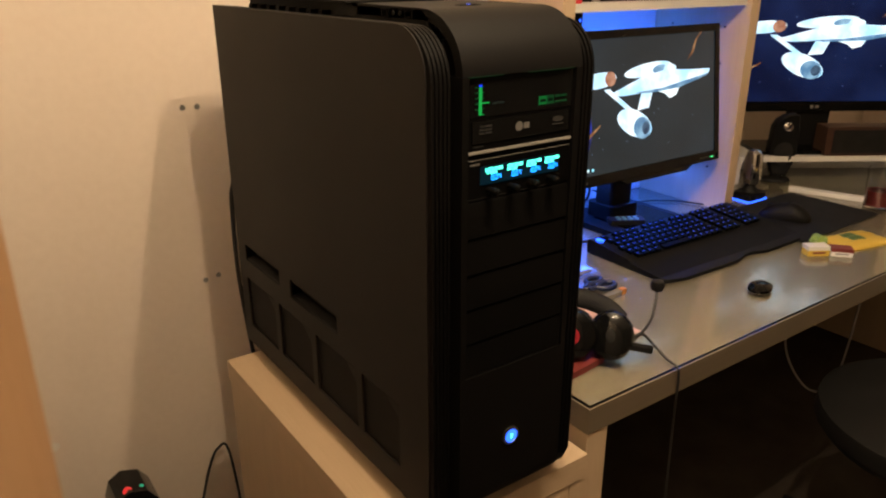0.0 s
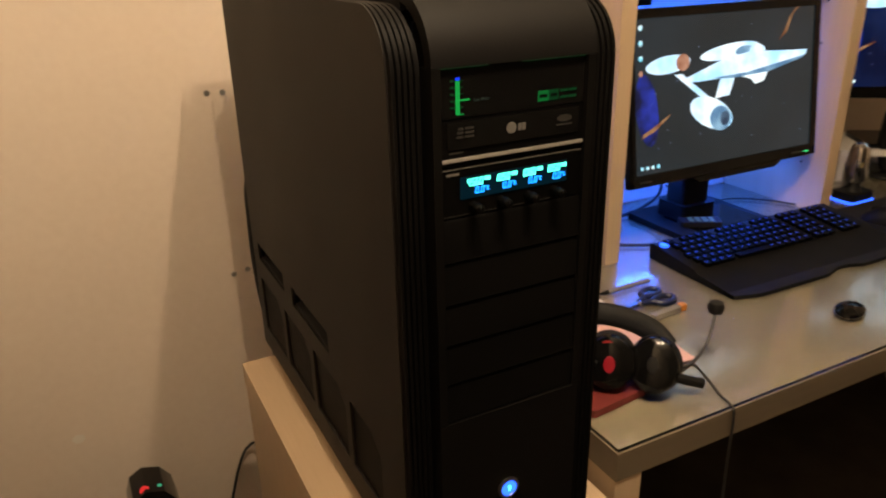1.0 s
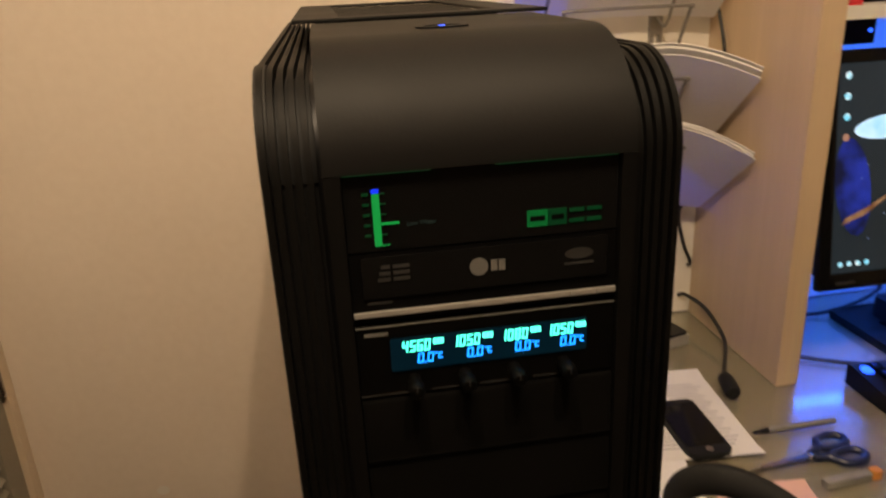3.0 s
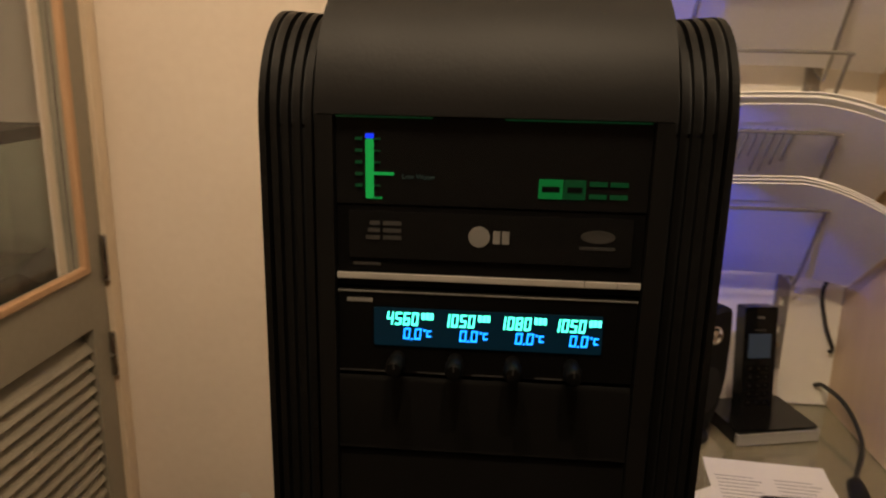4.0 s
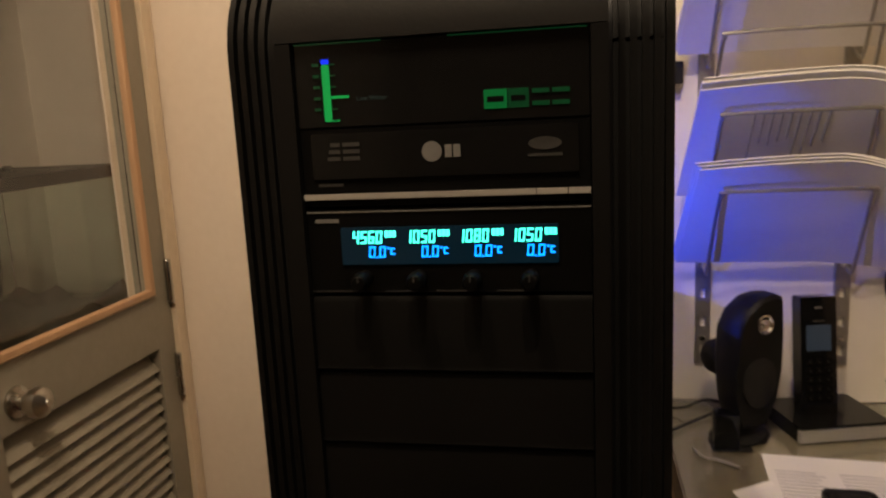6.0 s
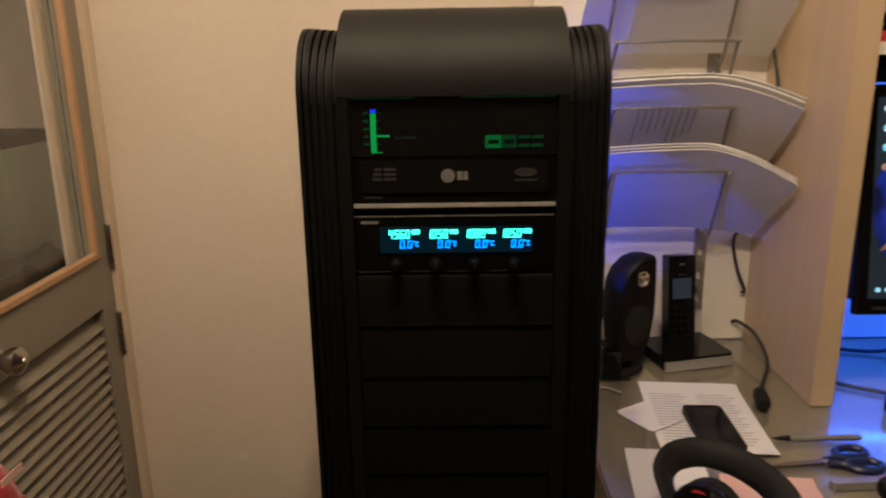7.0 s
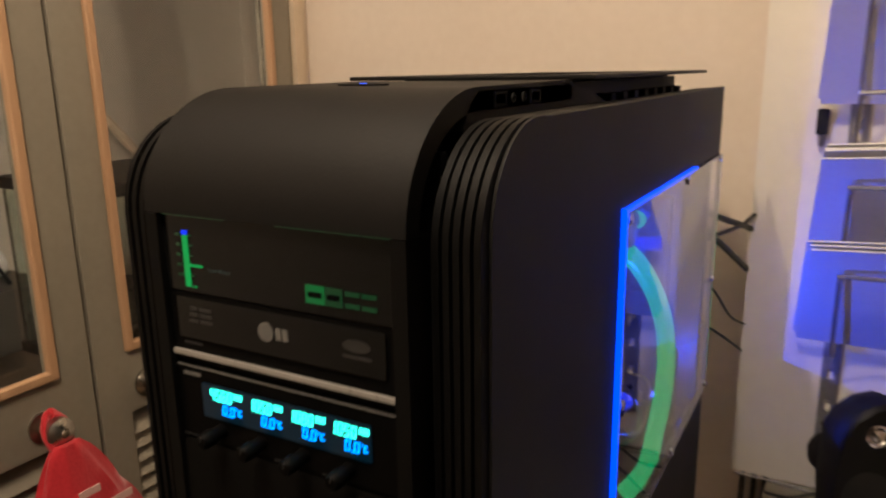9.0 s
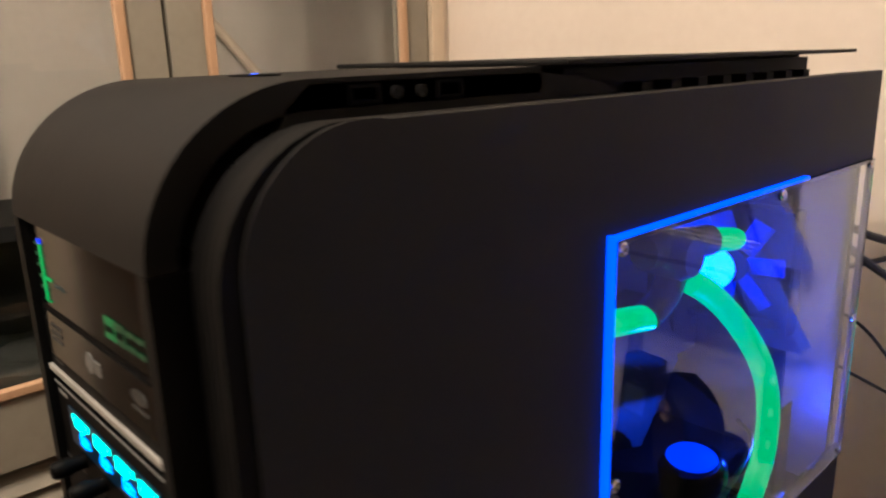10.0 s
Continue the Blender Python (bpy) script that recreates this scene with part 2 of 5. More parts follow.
def spline(pts, per=8):
    """Catmull-Rom line through the points."""
    p = [Vector(q) for q in pts]
    p = [2 * p[0] - p[1], *p, 2 * p[-1] - p[-2]]
    out = []
    for i in range(1, len(p) - 2):
        for k in range(per):
            t = k / per
            a, b, c, d = p[i - 1], p[i], p[i + 1], p[i + 2]
            out.append(0.5 * (2 * b + (c - a) * t + (2 * a - 5 * b + 4 * c - d) * t * t + (3 * b - a - 3 * c + d) * t ** 3))
    return out + [p[-2]]


def tube(pts, r, n=8, per=8, bm=None, curved=True, radii=None, flat=1.0):
    """A round cord along the points."""
    bm = bm or bmesh.new()
    line = spline(pts, per) if curved else [Vector(q) for q in pts]
    up, rings = None, []
    for i, p in enumerate(line):
        d = (line[min(i + 1, len(line) - 1)] - line[max(i - 1, 0)]).normalized()
        up = d.orthogonal().normalized() if up is None else (up - d * up.dot(d)).normalized()
        side = d.cross(up)
        rr = r if radii is None else radii[0] + (radii[1] - radii[0]) * i / (len(line) - 1)
        rings.append([bm.verts.new(p + rr * (math.cos(2 * math.pi * k / n) * up + flat * math.sin(2 * math.pi * k / n) * side)) for k in range(n)])
    for a, b in zip(rings, rings[1:]):
        for k in range(n):
            bm.faces.new((a[k], a[(k + 1) % n], b[(k + 1) % n], b[k]))
    bm.faces.new(rings[0][::-1])
    bm.faces.new(rings[-1])
    return bm


def lathe(profile, n=24, m=None, bm=None, sx=1.0, sy=1.0):
    """A turned body from (radius, height) rows, open ends closed."""
    bm = bm or bmesh.new()
    m = m or Matrix.Identity(4)
    rings = []
    for r, z in profile:
        if r < 1e-6:
            rings.append([bm.verts.new(m @ Vector((0, 0, z)))])
        else:
            rings.append([bm.verts.new(m @ Vector((sx * r * math.cos(2 * math.pi * k / n), sy * r * math.sin(2 * math.pi * k / n), z))) for k in range(n)])
    for a, b in zip(rings, rings[1:]):
        for k in range(n):
            j = (k + 1) % n
            if len(a) == 1 and len(b) > 1:
                bm.faces.new((a[0], b[j], b[k]))
            elif len(b) == 1 and len(a) > 1:
                bm.faces.new((a[k], a[j], b[0]))
            elif len(a) > 1:
                bm.faces.new((a[k], a[j], b[j], b[k]))
    if len(rings[0]) > 1:
        bm.faces.new(rings[0][::-1])
    if len(rings[-1]) > 1:
        bm.faces.new(rings[-1])
    return bm


def arc(cy, cz, r, a0, a1, n=10):
    return [(cy + r * math.cos(radians(a0 + (a1 - a0) * i / n)), cz + r * math.sin(radians(a0 + (a1 - a0) * i / n))) for i in range(n + 1)]


def rounded(x0, x1, y0, y1, r, n=4):
    """Outline of a rectangle with round corners."""
    return [*arc(x1 - r, y1 - r, r, 0, 90, n), *arc(x0 + r, y1 - r, r, 90, 180, n), *arc(x0 + r, y0 + r, r, 180, 270, n), *arc(x1 - r, y0 + r, r, 270, 360, n)]


# ---------------------------------------------------------------- room
WX, WY = -0.66, 0.850
DY0, DYM, DY1 = -0.130, 0.333, 0.797
solid("floor", box(-2.0, 3.0, -2.6, 1.7, -0.05, 0), M["carpet"], "dark brown carpeted floor", "floor", kind="structure")
solid("ceiling", box(-2.0, 3.0, -2.6, 1.7, 2.42, 2.5), M["ceiling"], "white painted ceiling", "ceiling", kind="structure")
solid("wall_north", box(WX - 0.10, 3.0, WY, WY + 0.1, 0, 2.42), M["wall"], "cream painted wall with screw holes", "wall", kind="structure")
solid("wall_east", box(2.6, 2.7, -2.5, WY, 0, 2.42), M["wall"], "cream painted side wall", "wall", kind="structure")
M["brown"] = surf("brown_wall_paint", (0.07, 0.05, 0.035), (0.11, 0.08, 0.055), 0.8, 0, 3, 60, 0.1)
solid("wall_south", box(-2.0, 3.0, -2.6, -2.5, 0, 2.42), M["brown"], "dark brown back wall", "wall", kind="structure")
solid("wall_west", holed("x", WX - 0.10, WX, -0.180, WY, 0, 2.42, [(DY0 - 0.03, DY1 + 0.028, 0.02, 2.05)]), M["wall"], "cream painted wall round double doors", "wall", kind="structure")
# unseen dark strip, added to darken the reflection in the computer's glossy front
solid("wall_west_middle", box(WX - 0.10, WX, -0.262, -0.181, 0, 2.42), M["brown"], "unseen brown strip added to darken reflections in the computer", "wall", kind="structure")
solid("wall_west_south", box(WX - 0.10, WX, -2.5, -0.263, 0, 2.42), M["wall"], "cream painted wall", "wall", kind="structure")
solid("wall_panel", box(0.138, 1.23, 0.780, 0.798, 0.752, 2.42), M["wallboard"], "off-white back board standing clear of the wall", "wall panel", kind="structure")
# closet behind the doors, its walls painted darker for the dimness inside
solid("wall_closet", box(-1.55, -1.45, -0.9, 1.6, 0, 2.42), M["closet"], "greyish beige closet wall, dimness in its colour", "wall", kind="structure")
solid("wall_closet_north", box(-1.45, WX - 0.10, 1.5, 1.6, 0, 2.42), M["closet"], "greyish beige closet end wall, dimness in its colour", "wall", kind="structure")
solid("wall_closet_south", box(-1.45, WX - 0.10, -0.9, -0.8, 0, 2.42), M["closet"], "greyish beige closet end wall, dimness in its colour", "wall", kind="structure")
fr = holed("x", WX - 0.08, WX + 0.012, DY0 - 0.034, DY1 + 0.032, 0, 2.08, [(DY0 - 0.004, DY1 + 0.004, -0.01, 2.03)])
solid("door_frame", fr, M["jamb"], "cream painted door frame", "door frame", kind="structure", bevel=0.003)
for n_, (x, z) in enumerate([(-0.117, 1.107), (-0.089, 1.106), (-0.114, 0.745), (-0.086, 0.750)]):
    sc = lathe([(0.0055, 0), (0.005, 0.0015), (0.002, 0.0018), (0.0018, 0.0006), (0, 0.0006)], 12, pose(x, WY, z, 90))
    solid("wall_screw", sc, M["steel"], "small screw in a wall plug", "screw", "screws in the wall", at=(x, WY, z))
solid("wall_stain", lathe([(0.010, 0), (0.007, 0.0006), (0, 0.0008)], 10, pose(-0.452, WY, 0.467, 90), sx=1.2), M["wallboard"], "small filled patch on the wall", "filler patch", at=(-0.452, WY, 0.467))


def leaf(name, y0, y1, hinge_left):
    """Closet door: glazed above in a pine bead, slatted below."""
    d = thing(name, ((WX, (y0 + y1) / 2, 0.01)), "grey-green painted closet door, glazed above and louvred below", "door", "closet doors")
    a, b, s = WX - 0.032, WX + 0.004, 0.050
    g0, l1 = 0.931, 0.835
    stile = part("door_body", holed("x", a, b, y0, y1, 0.012, 2.025, [(y0 + s, y1 - s, g0, 1.93), (y0 + s, y1 - s, 0.12, l1)]), M["door"], d, bevel=0.002)
    bead = holed("x", b - 0.006, b + 0.007, y0 + s, y1 - s, g0, 1.93, [(y0 + s + 0.013, y1 - s - 0.013, g0 + 0.013, 1.917)])
    part("glazing_bead", bead, M["bead"], d, "varnished pine glazing bead", bevel=0.004, segs=3)
    pane = part("pane", box(a + 0.012, a + 0.016, y0 + s + 0.001, y1 - s - 0.001, g0 + 0.001, 1.929), M["glass"], d, "clear glass pane")
    pane.visible_shadow = False
    z = 0.135
    me = None
    while z < l1 - 0.012:
        if me is None:
            m = finish("slat", prism([(WX - 0.024, 0.012), (WX - 0.020, 0.015), (WX + 0.001, -0.011), (WX - 0.004, -0.014)], "y", y0 + s + 0.002, y1 - s - 0.002, bmesh.new()), M["door"], 0.0015, 1)
            m.transform(WORLD[d].inverted() @ Matrix.Translation((0, 0, 0.01)))
            me = m
        ob = new("slat", me)
        ob.parent = d
        ob.location = (0, 0, z - 0.01)
        z += 0.0240
    ky = (y1 - 0.080 if hinge_left else y0 + 0.080)
    kn = lathe([(0.021, 0), (0.021, 0.004), (0.010, 0.007), (0.009, 0.016), (0.016, 0.021), (0.0205, 0.030), (0.0195, 0.040), (0.012, 0.046), (0.006, 0.048), (0.005, 0.050), (0, 0.050)], 24, pose(b, ky, 0.873, 0, 90))
    part("knob", kn, M["nickel"], d, "turned satin nickel knob")
    hy = y0 + 0.004 if hinge_left else y1 - 0.004
    for hz in (0.30, 0.772, 0.945, 1.75):
        part("hinge", lathe([(0.005, -0.04), (0.006, -0.038), (0.006, 0.038), (0.005, 0.04)], 10, pose(b + 0.005, hy, hz)), M["nickel"], d, "dull steel hinge")
    return d


leaf("closet_door", DY0, DYM - 0.003, True)
leaf("closet_door", DYM + 0.003, DY1, False)

# ---------------------------------------------------------------- cabinet under the computer and the desk
cab = thing("side_cabinet", (-0.02, 0.32, 0), "maple laminate cabinet carrying the computer", "cabinet")
part("top", box(-0.163, 0.175, 0.022, 0.608, 0.640, 0.680), M["wood_y"], cab, bevel=0.0015)
part("side", box(-0.161, -0.131, 0.024, 0.606, 0, 0.640), M["wood_z"], cab, bevel=0.001)
part("side", box(0.143, 0.173, 0.024, 0.606, 0, 0.640), M["wood_z"], cab, bevel=0.001)
part("back", box(-0.131, 0.143, 0.585, 0.604, 0, 0.640), M["wood_z"], cab)
part("door", box(-0.129, 0.141, 0.024, 0.042, 0.03, 0.636), M["wood_z"], cab, bevel=0.001)

DX0, DX1, DF, DB = 0.187, 2.30, 0.036, 0.779
desk = thing("desk", (1.2, 0.45, 0), "long maple laminate desk with thick panel legs", "desk")
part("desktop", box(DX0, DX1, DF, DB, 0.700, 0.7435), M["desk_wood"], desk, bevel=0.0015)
part("leg", box(DX0 + 0.001, DX0 + 0.045, DF + 0.002, DB, 0, 0.700), M["wood_z"], desk, bevel=0.0012)
part("leg", box(DX1 - 0.045, DX1 - 0.001, DF + 0.002, DB, 0, 0.700), M["wood_z"], desk, bevel=0.0012)
part("modesty_panel", box(DX0 + 0.045, DX1 - 0.045, 0.74, 0.76, 0.25, 0.700), M["wood_x"], desk)
sheet = solid("desk_glass", box(DX0 + 0.002, DX1, DF + 0.002, DB, 0.7445, 0.7500), M["deskglass"], "clear glass sheet covering the desk top", "glass top", bevel=0.0008, segs=1)
sheet.visible_shadow = False

# hutch on the desk
hutch = thing("desk_hutch", (0.87, 0.69, 0.75), "maple laminate hutch with two uprights and a shelf", "hutch")
HF, HB = 0.503, 0.779
part("upright", box(0.543, 0.577, HF, HB, 0.7503, 1.95), M["wood_z"], hutch, bevel=0.0012)
up2 = part("upright", box(1.163, 1.197, HF - 0.01, HB, 0.7503, 1.95), M["wood_z"], hutch, bevel=0.0012)
part("shelf", box(0.577, 1.163, HF + 0.004, HB, 1.273, 1.290), M["white"], hutch, "off-white shelf", bevel=0.001)
part("top_shelf", box(0.577, 1.163, HF + 0.004, HB, 1.72, 1.744), M["white"], hutch, bevel=0.001)
for z in (0.86, 0.95, 1.04, 1.13, 1.22):
    for y in (0.56, 0.72):
        part("peg_hole", lathe([(0.003, 0), (0.003, 0.0008), (0, 0.0008)], 8, pose(1.163, y, z, 0, -90)), M["void"], up2)

# ---------------------------------------------------------------- computer tower
pc = thing("computer_tower", (0, 0.30, 0.68), "large matt black computer tower with a blue-lit side window", "computer")
PZ0, PZR, PZT = 0.708, 1.303, 1.317
SX = 0.1156
# steel chassis: tray, floor, back, roof
ch = bmesh.new()
box(-0.1065, 0.1065, 0.03, 0.615, PZ0 + 0.004, PZ0 + 0.012, ch)
box(-0.1065, 0.1065, 0.602, 0.612, PZ0 + 0.013, 1.288, ch)
box(-0.1065, 0.1065, 0.085, 0.615, 1.283, 1.288, ch)
box(-0.070, -0.064, 0.100, 0.601, PZ0 + 0.013, 1.288, ch)
box(-0.082, 0.082, 0.030, 0.036, PZ0 + 0.013, 1.288, ch)
part("chassis", ch, M["void"], pc, "dark steel chassis")
part("drive_cage", holed("y", 0.092, 0.096, -0.06, 0.105, PZ0 + 0.014, 1.287, [(-0.04, 0.06, 0.75, 0.86), (-0.04, 0.06, 0.88, 0.99)]), M["void"], pc)
for x in (-0.08, 0.08):
    for y in (0.08, 0.55):
        part("foot", lathe([(0.018, 0.6805), (0.020, 0.684), (0.020, PZ0 + 0.003)], 16, pose(x, y, 0)), M["rubber"], pc, "round rubber foot")

SLOTS = [(0.440, 0.583, 0.878, 0.906), (0.243, 0.398, 0.873, 0.903)]
GRILLES = [(0.470, 0.588, 0.748, 0.842), (0.333, 0.452, 0.748, 0.842), (0.193, 0.316, 0.748, 0.842), (0.082, 0.176, 0.748, 0.842)]
left = part("side_panel", holed("x", -SX, -SX + 0.004, 0.076, 0.620, PZ0, PZR, SLOTS + GRILLES), M["panel"], pc, "black panel with cut slots and grilles", bevel=0.0008, segs=1)
for y0, y1, z0, z1 in GRILLES:
    part("grille", box(-SX + 0.0045, -SX + 0.006, y0 - 0.004, y1 + 0.004, z0 - 0.004, z1 + 0.004), M["meshgrille"], left, "fine black mesh")
    part("grille_corner", prism([(y0, z1), (y0, z1 - 0.02), (y0 + 0.028, z1)], "x", -SX + 0.0002, -SX + 0.0044), M["panel"], left)
for y0, y1, z0, z1 in SLOTS:
    part("slot_tray", ribbon([(-SX + 0.0042, z0 + 0.001), (-SX + 0.0075, z0 + 0.003), (-SX + 0.020, z0 + 0.004), (-SX + 0.020, z1 + 0.006)], [(-SX + 0.0042, z0 - 0.001), (-SX + 0.0080, z0 + 0.001), (-SX + 0.022, z0 + 0.002), (-SX + 0.022, z1 + 0.006)], "y", y0 - 0.002, y1 + 0.002), M["rubber"], left, "black recess")
corner = [(0.0765, PZ0), (0.0765, PZR), *arc(0.066, PZR - 0.052, 0.052, 90, 180, 12), (0.014, PZ0 + 0.02), (0.024, PZ0)]
part("panel_front_edge", prism(corner, "x", -SX - 0.0005, -SX + 0.006), M["panel"], pc, bevel=0.0012)
part("panel_front_edge", prism(corner, "x", SX - 0.006, SX + 0.0005), M["panel"], pc, bevel=0.0012)
WIN = (0.222, 0.612, 0.945, 1.229)
right = part("side_panel", holed("x", SX - 0.004, SX, 0.076, 0.620, PZ0, PZR, [(WIN[0] + 0.004, WIN[1] - 0.004, WIN[2] + 0.012, WIN[3] - 0.004)]), M["panel"], pc, "black panel with a large window", bevel=0.0008, segs=1)
win = part("window", box(SX + 0.0005, SX + 0.0042, *WIN), M["acrylic"], pc, "clear acrylic window")
win.visible_shadow = False
part("lit_edge", box(SX + 0.0003, SX + 0.0046, WIN[0] - 0.0034, WIN[0] - 0.0002, WIN[2], WIN[3] + 0.003), M["blue_edge"], win, "blue glowing acrylic edge")
part("lit_edge", box(SX + 0.0003, SX + 0.0046, WIN[0], 0.47, WIN[3] + 0.0002, WIN[3] + 0.0024), M["blue_edge"], win, "blue glowing acrylic edge")
for y, z in [(0.227, 1.224), (0.424, 1.224), (0.603, 1.225), (0.227, 1.085), (0.603, 1.085), (0.228, 0.951), (0.424, 0.951), (0.606, 0.951)]:
    part("window_screw", lathe([(0.0042, 0), (0.0042, 0.0012), (0.003, 0.0022), (0.0012, 0.0022), (0.001, 0.0012), (0, 0.0012)], 12, pose(SX + 0.0042, y, z, 0, 90)), M["chrome"], win, "small chrome screw")

# ribbed corner rails, five ribs on each side
for side in (-1, 1):
    for i in range(5):
        x0 = 0.0886 + i * 0.0056
        dy, dz = 0.0085 - i * 0.0006, PZR - 0.0015 + i * 0.0004
        r = 0.056
        outer = [(dy + 0.010, PZ0 - 0.004), (dy, PZ0 + 0.02), *[(p, q) for p, q in arc(dy + r, dz - r, r, 180, 90, 10)], (0.600, dz)]
        inner = [(dy + 0.030, PZ0 - 0.002), (dy + 0.020, PZ0 + 0.022), *[(p, q) for p, q in arc(dy + r, dz - r, r - 0.014, 180, 90, 10)], (0.600, dz - 0.014)]
        a, b = sorted((side * x0, side * (x0 + 0.0034)))
        part("rib", ribbon(outer, inner, "x", a, b), M["rib"], pc, bevel=0.0009, segs=1)
    a, b = sorted((side * 0.0862, side * 0.1100))
    part("rail", ribbon([(0.012, PZ0), (0.012, PZR - 0.056), *arc(0.062, PZR - 0.058, 0.050, 180, 90, 8), (0.598, PZR - 0.008)], [(0.026, PZ0), (0.026, PZR - 0.056), *arc(0.062, PZR - 0.058, 0.036, 180, 90, 8), (0.598, PZR - 0.02)], "x", a, b), M["rubber"], pc)

# middle fascia
FX, FY, R = 0.0835, -0.0048, 0.071
def bow(r, q):
    """Quarter bow from the front face up and back on to the top."""
    return [(FY + R - r * math.cos(radians(6 * k)), 1.2535 + q * math.sin(radians(6 * k))) for k in range(16)]


top_o = [*bow(R, PZT - 1.2535), (0.205, PZT + 0.001)]
top_i = [*bow(R - 0.012, PZT - 1.2655), (0.205, PZT - 0.012)]
rim = {(round(a, 4), round(b, 4)) for a, b in top_o}
part("top_fascia", ribbon(top_o, top_i, "x", -FX, FX), M["black"], pc, "curved satin black fascia", 0.003, 3, 35,
     lambda e: all(abs(abs(v.co.x) - FX) < 1e-5 and (round(v.co.y, 4), round(v.co.z, 4)) in rim for v in e.verts))
for s in (-1, 1):
    a, b = sorted((s * 0.0752, s * FX))
    part("side_fascia", box(a, b, FY, 0.02, 0.9065, 1.2530), M["rib"], pc, bevel=0.002)
low = [(FY, 0.9060), (FY, 0.74), *arc(FY + 0.03, 0.735, 0.03, 180, 240, 5), (0.03, 0.703), (0.03, 0.9060)]
part("lower_fascia", prism(low, "x", -FX, FX), M["rib"], pc, bevel=0.002)
for s in (-1, 1):
    a, b = sorted((s * 0.0838, s * 0.0868))
    part("inner_liner", ribbon([(0.016, PZ0), (0.016, 1.24), *arc(0.066, 1.245, 0.050, 180, 90, 6), (0.60, 1.295)], [(0.06, PZ0), (0.06, 1.24), *arc(0.066, 1.245, 0.012, 180, 90, 6), (0.60, 1.27)], "x", a, b), M["void"], pc)

# top console, rear tray with vents
for s in (-1, 1):
    a, b = sorted((s * 0.078, s * 0.0835))
    cons = part("console_side", prism([(0.050, 1.296), (0.056, PZT - 0.010), (0.066, PZT - 0.002), (0.206, PZT - 0.002), (0.240, PZT - 0.006), (0.300, 1.296)], "x", a, b), M["black"], pc)
    for y in (0.092, 0.140):
        x = s * 0.0836
        a, b = sorted((x, x + s * 0.0008))
        part("usb_port", holed("x", a, b, y - 0.0080, y + 0.0080, 1.3060, 1.3140, [(y - 0.0060, y + 0.0060, 1.3075, 1.3125)]), M["bayblack"], cons, "black socket")
    for y in (0.109, 0.123):
        part("audio_jack", lathe([(0.0028, 0), (0.0028, 0.001), (0.0016, 0.001), (0.0016, 0.0004), (0, 0.0004)], 12, pose(s * 0.0836, y, 1.3100, 0, s * 90)), M["rubber"], cons)
tray = part("rear_tray", holed("z", PZT + 0.0012, PZT + 0.0042, -0.098, 0.098, 0.207, 0.606, [(-0.062, 0.062, 0.235, 0.57)]), M["black"], pc, bevel=0.0015)
part("tray_mesh", box(-0.064, 0.064, 0.233, 0.572, PZT - 0.001, PZT + 0.001), M["meshgrille"], tray)
part("tray_mount", box(-0.070, 0.070, 0.24, 0.575, 1.2955, PZT - 0.0012), M["rubber"], tray)
for k in range(8):
    y = 0.30 + k * 0.034
    part("vent_slat", box(-0.082, 0.082, y, y + 0.012, 1.2990, 1.3060), M["rubber"], tray)
part("power_ring", lathe([(0.011, PZT + 0.0003), (0.011, PZT + 0.0012), (0.008, PZT + 0.0014), (0.008, PZT + 0.0009), (0, PZT + 0.0009)], 20, pose(-0.004, 0.092, 0), sx=1.5), M["black"], pc)
part("power_light", lathe([(0.0022, PZT + 0.0010), (0.002, PZT + 0.0015), (0, PZT + 0.0016)], 10, pose(-0.004, 0.092, 0)), M["blue_led"], pc, "tiny blue light")

# front power button
btn = part("power_button", lathe([(0.0125, 0), (0.0125, 0.0022), (0.010, 0.0030), (0.0095, 0.0018), (0, 0.0018)], 28, pose(-0.004, FY, 0.802, 90)), M["nickel"], pc, "round metal button")
part("button_light", lathe([(0.0088, 0.0019), (0.0088, 0.0028), (0.0045, 0.0032), (0.0045, 0.0024), (0, 0.0024)], 24, pose(-0.004, FY, 0.802, 90)), M["blue_led"], btn, "blue lit ring")
part("button_mark", prism(rounded(-0.0052, -0.0028, 0.7995, 0.8060, 0.001), "y", FY - 0.0036, FY - 0.0034), M["cyan_digit"], btn)

# five blank bay covers
BAY = [1.121, 1.078, 1.0355, 0.993, 0.950, 0.907]
for z1, z0 in zip(BAY, BAY[1:]):
    pr = [(-0.002, z0 + 0.0006), (-0.0060, z0 + 0.0010), (-0.0064, z0 + 0.0020), (-0.0056, z0 + 0.0035), (-0.0050, z1 - 0.004), (-0.0030, z1 - 0.0010), (0.02, z1 - 0.0010), (0.02, z0 + 0.0006)]
    part("bay_cover", prism([(a + 0.003, b) for a, b in pr], "x", -0.0745, 0.0745), M["bayblack"], pc, bevel=0.0007, segs=1)

# reservoir front
res = part("reservoir", box(-0.0745, 0.0745, -0.0065, 0.02, 1.2105, 1.2525), M["gloss"], pc, "gloss black reservoir front with a lit level tube", bevel=0.0006, segs=1)
RY = -0.0067
part("level_tube", prism(rounded(-0.0600, -0.0560, 1.2132, 1.2420, 0.0009), "y", RY - 0.0004, RY), M["level"], res, "glowing green level")
part("level_cap", prism([(-0.0600, 1.2422), (-0.0560, 1.2422), (-0.0560, 1.2445), (-0.0600, 1.2445)], "y", RY - 0.0004, RY), M["blue_soft"], res)
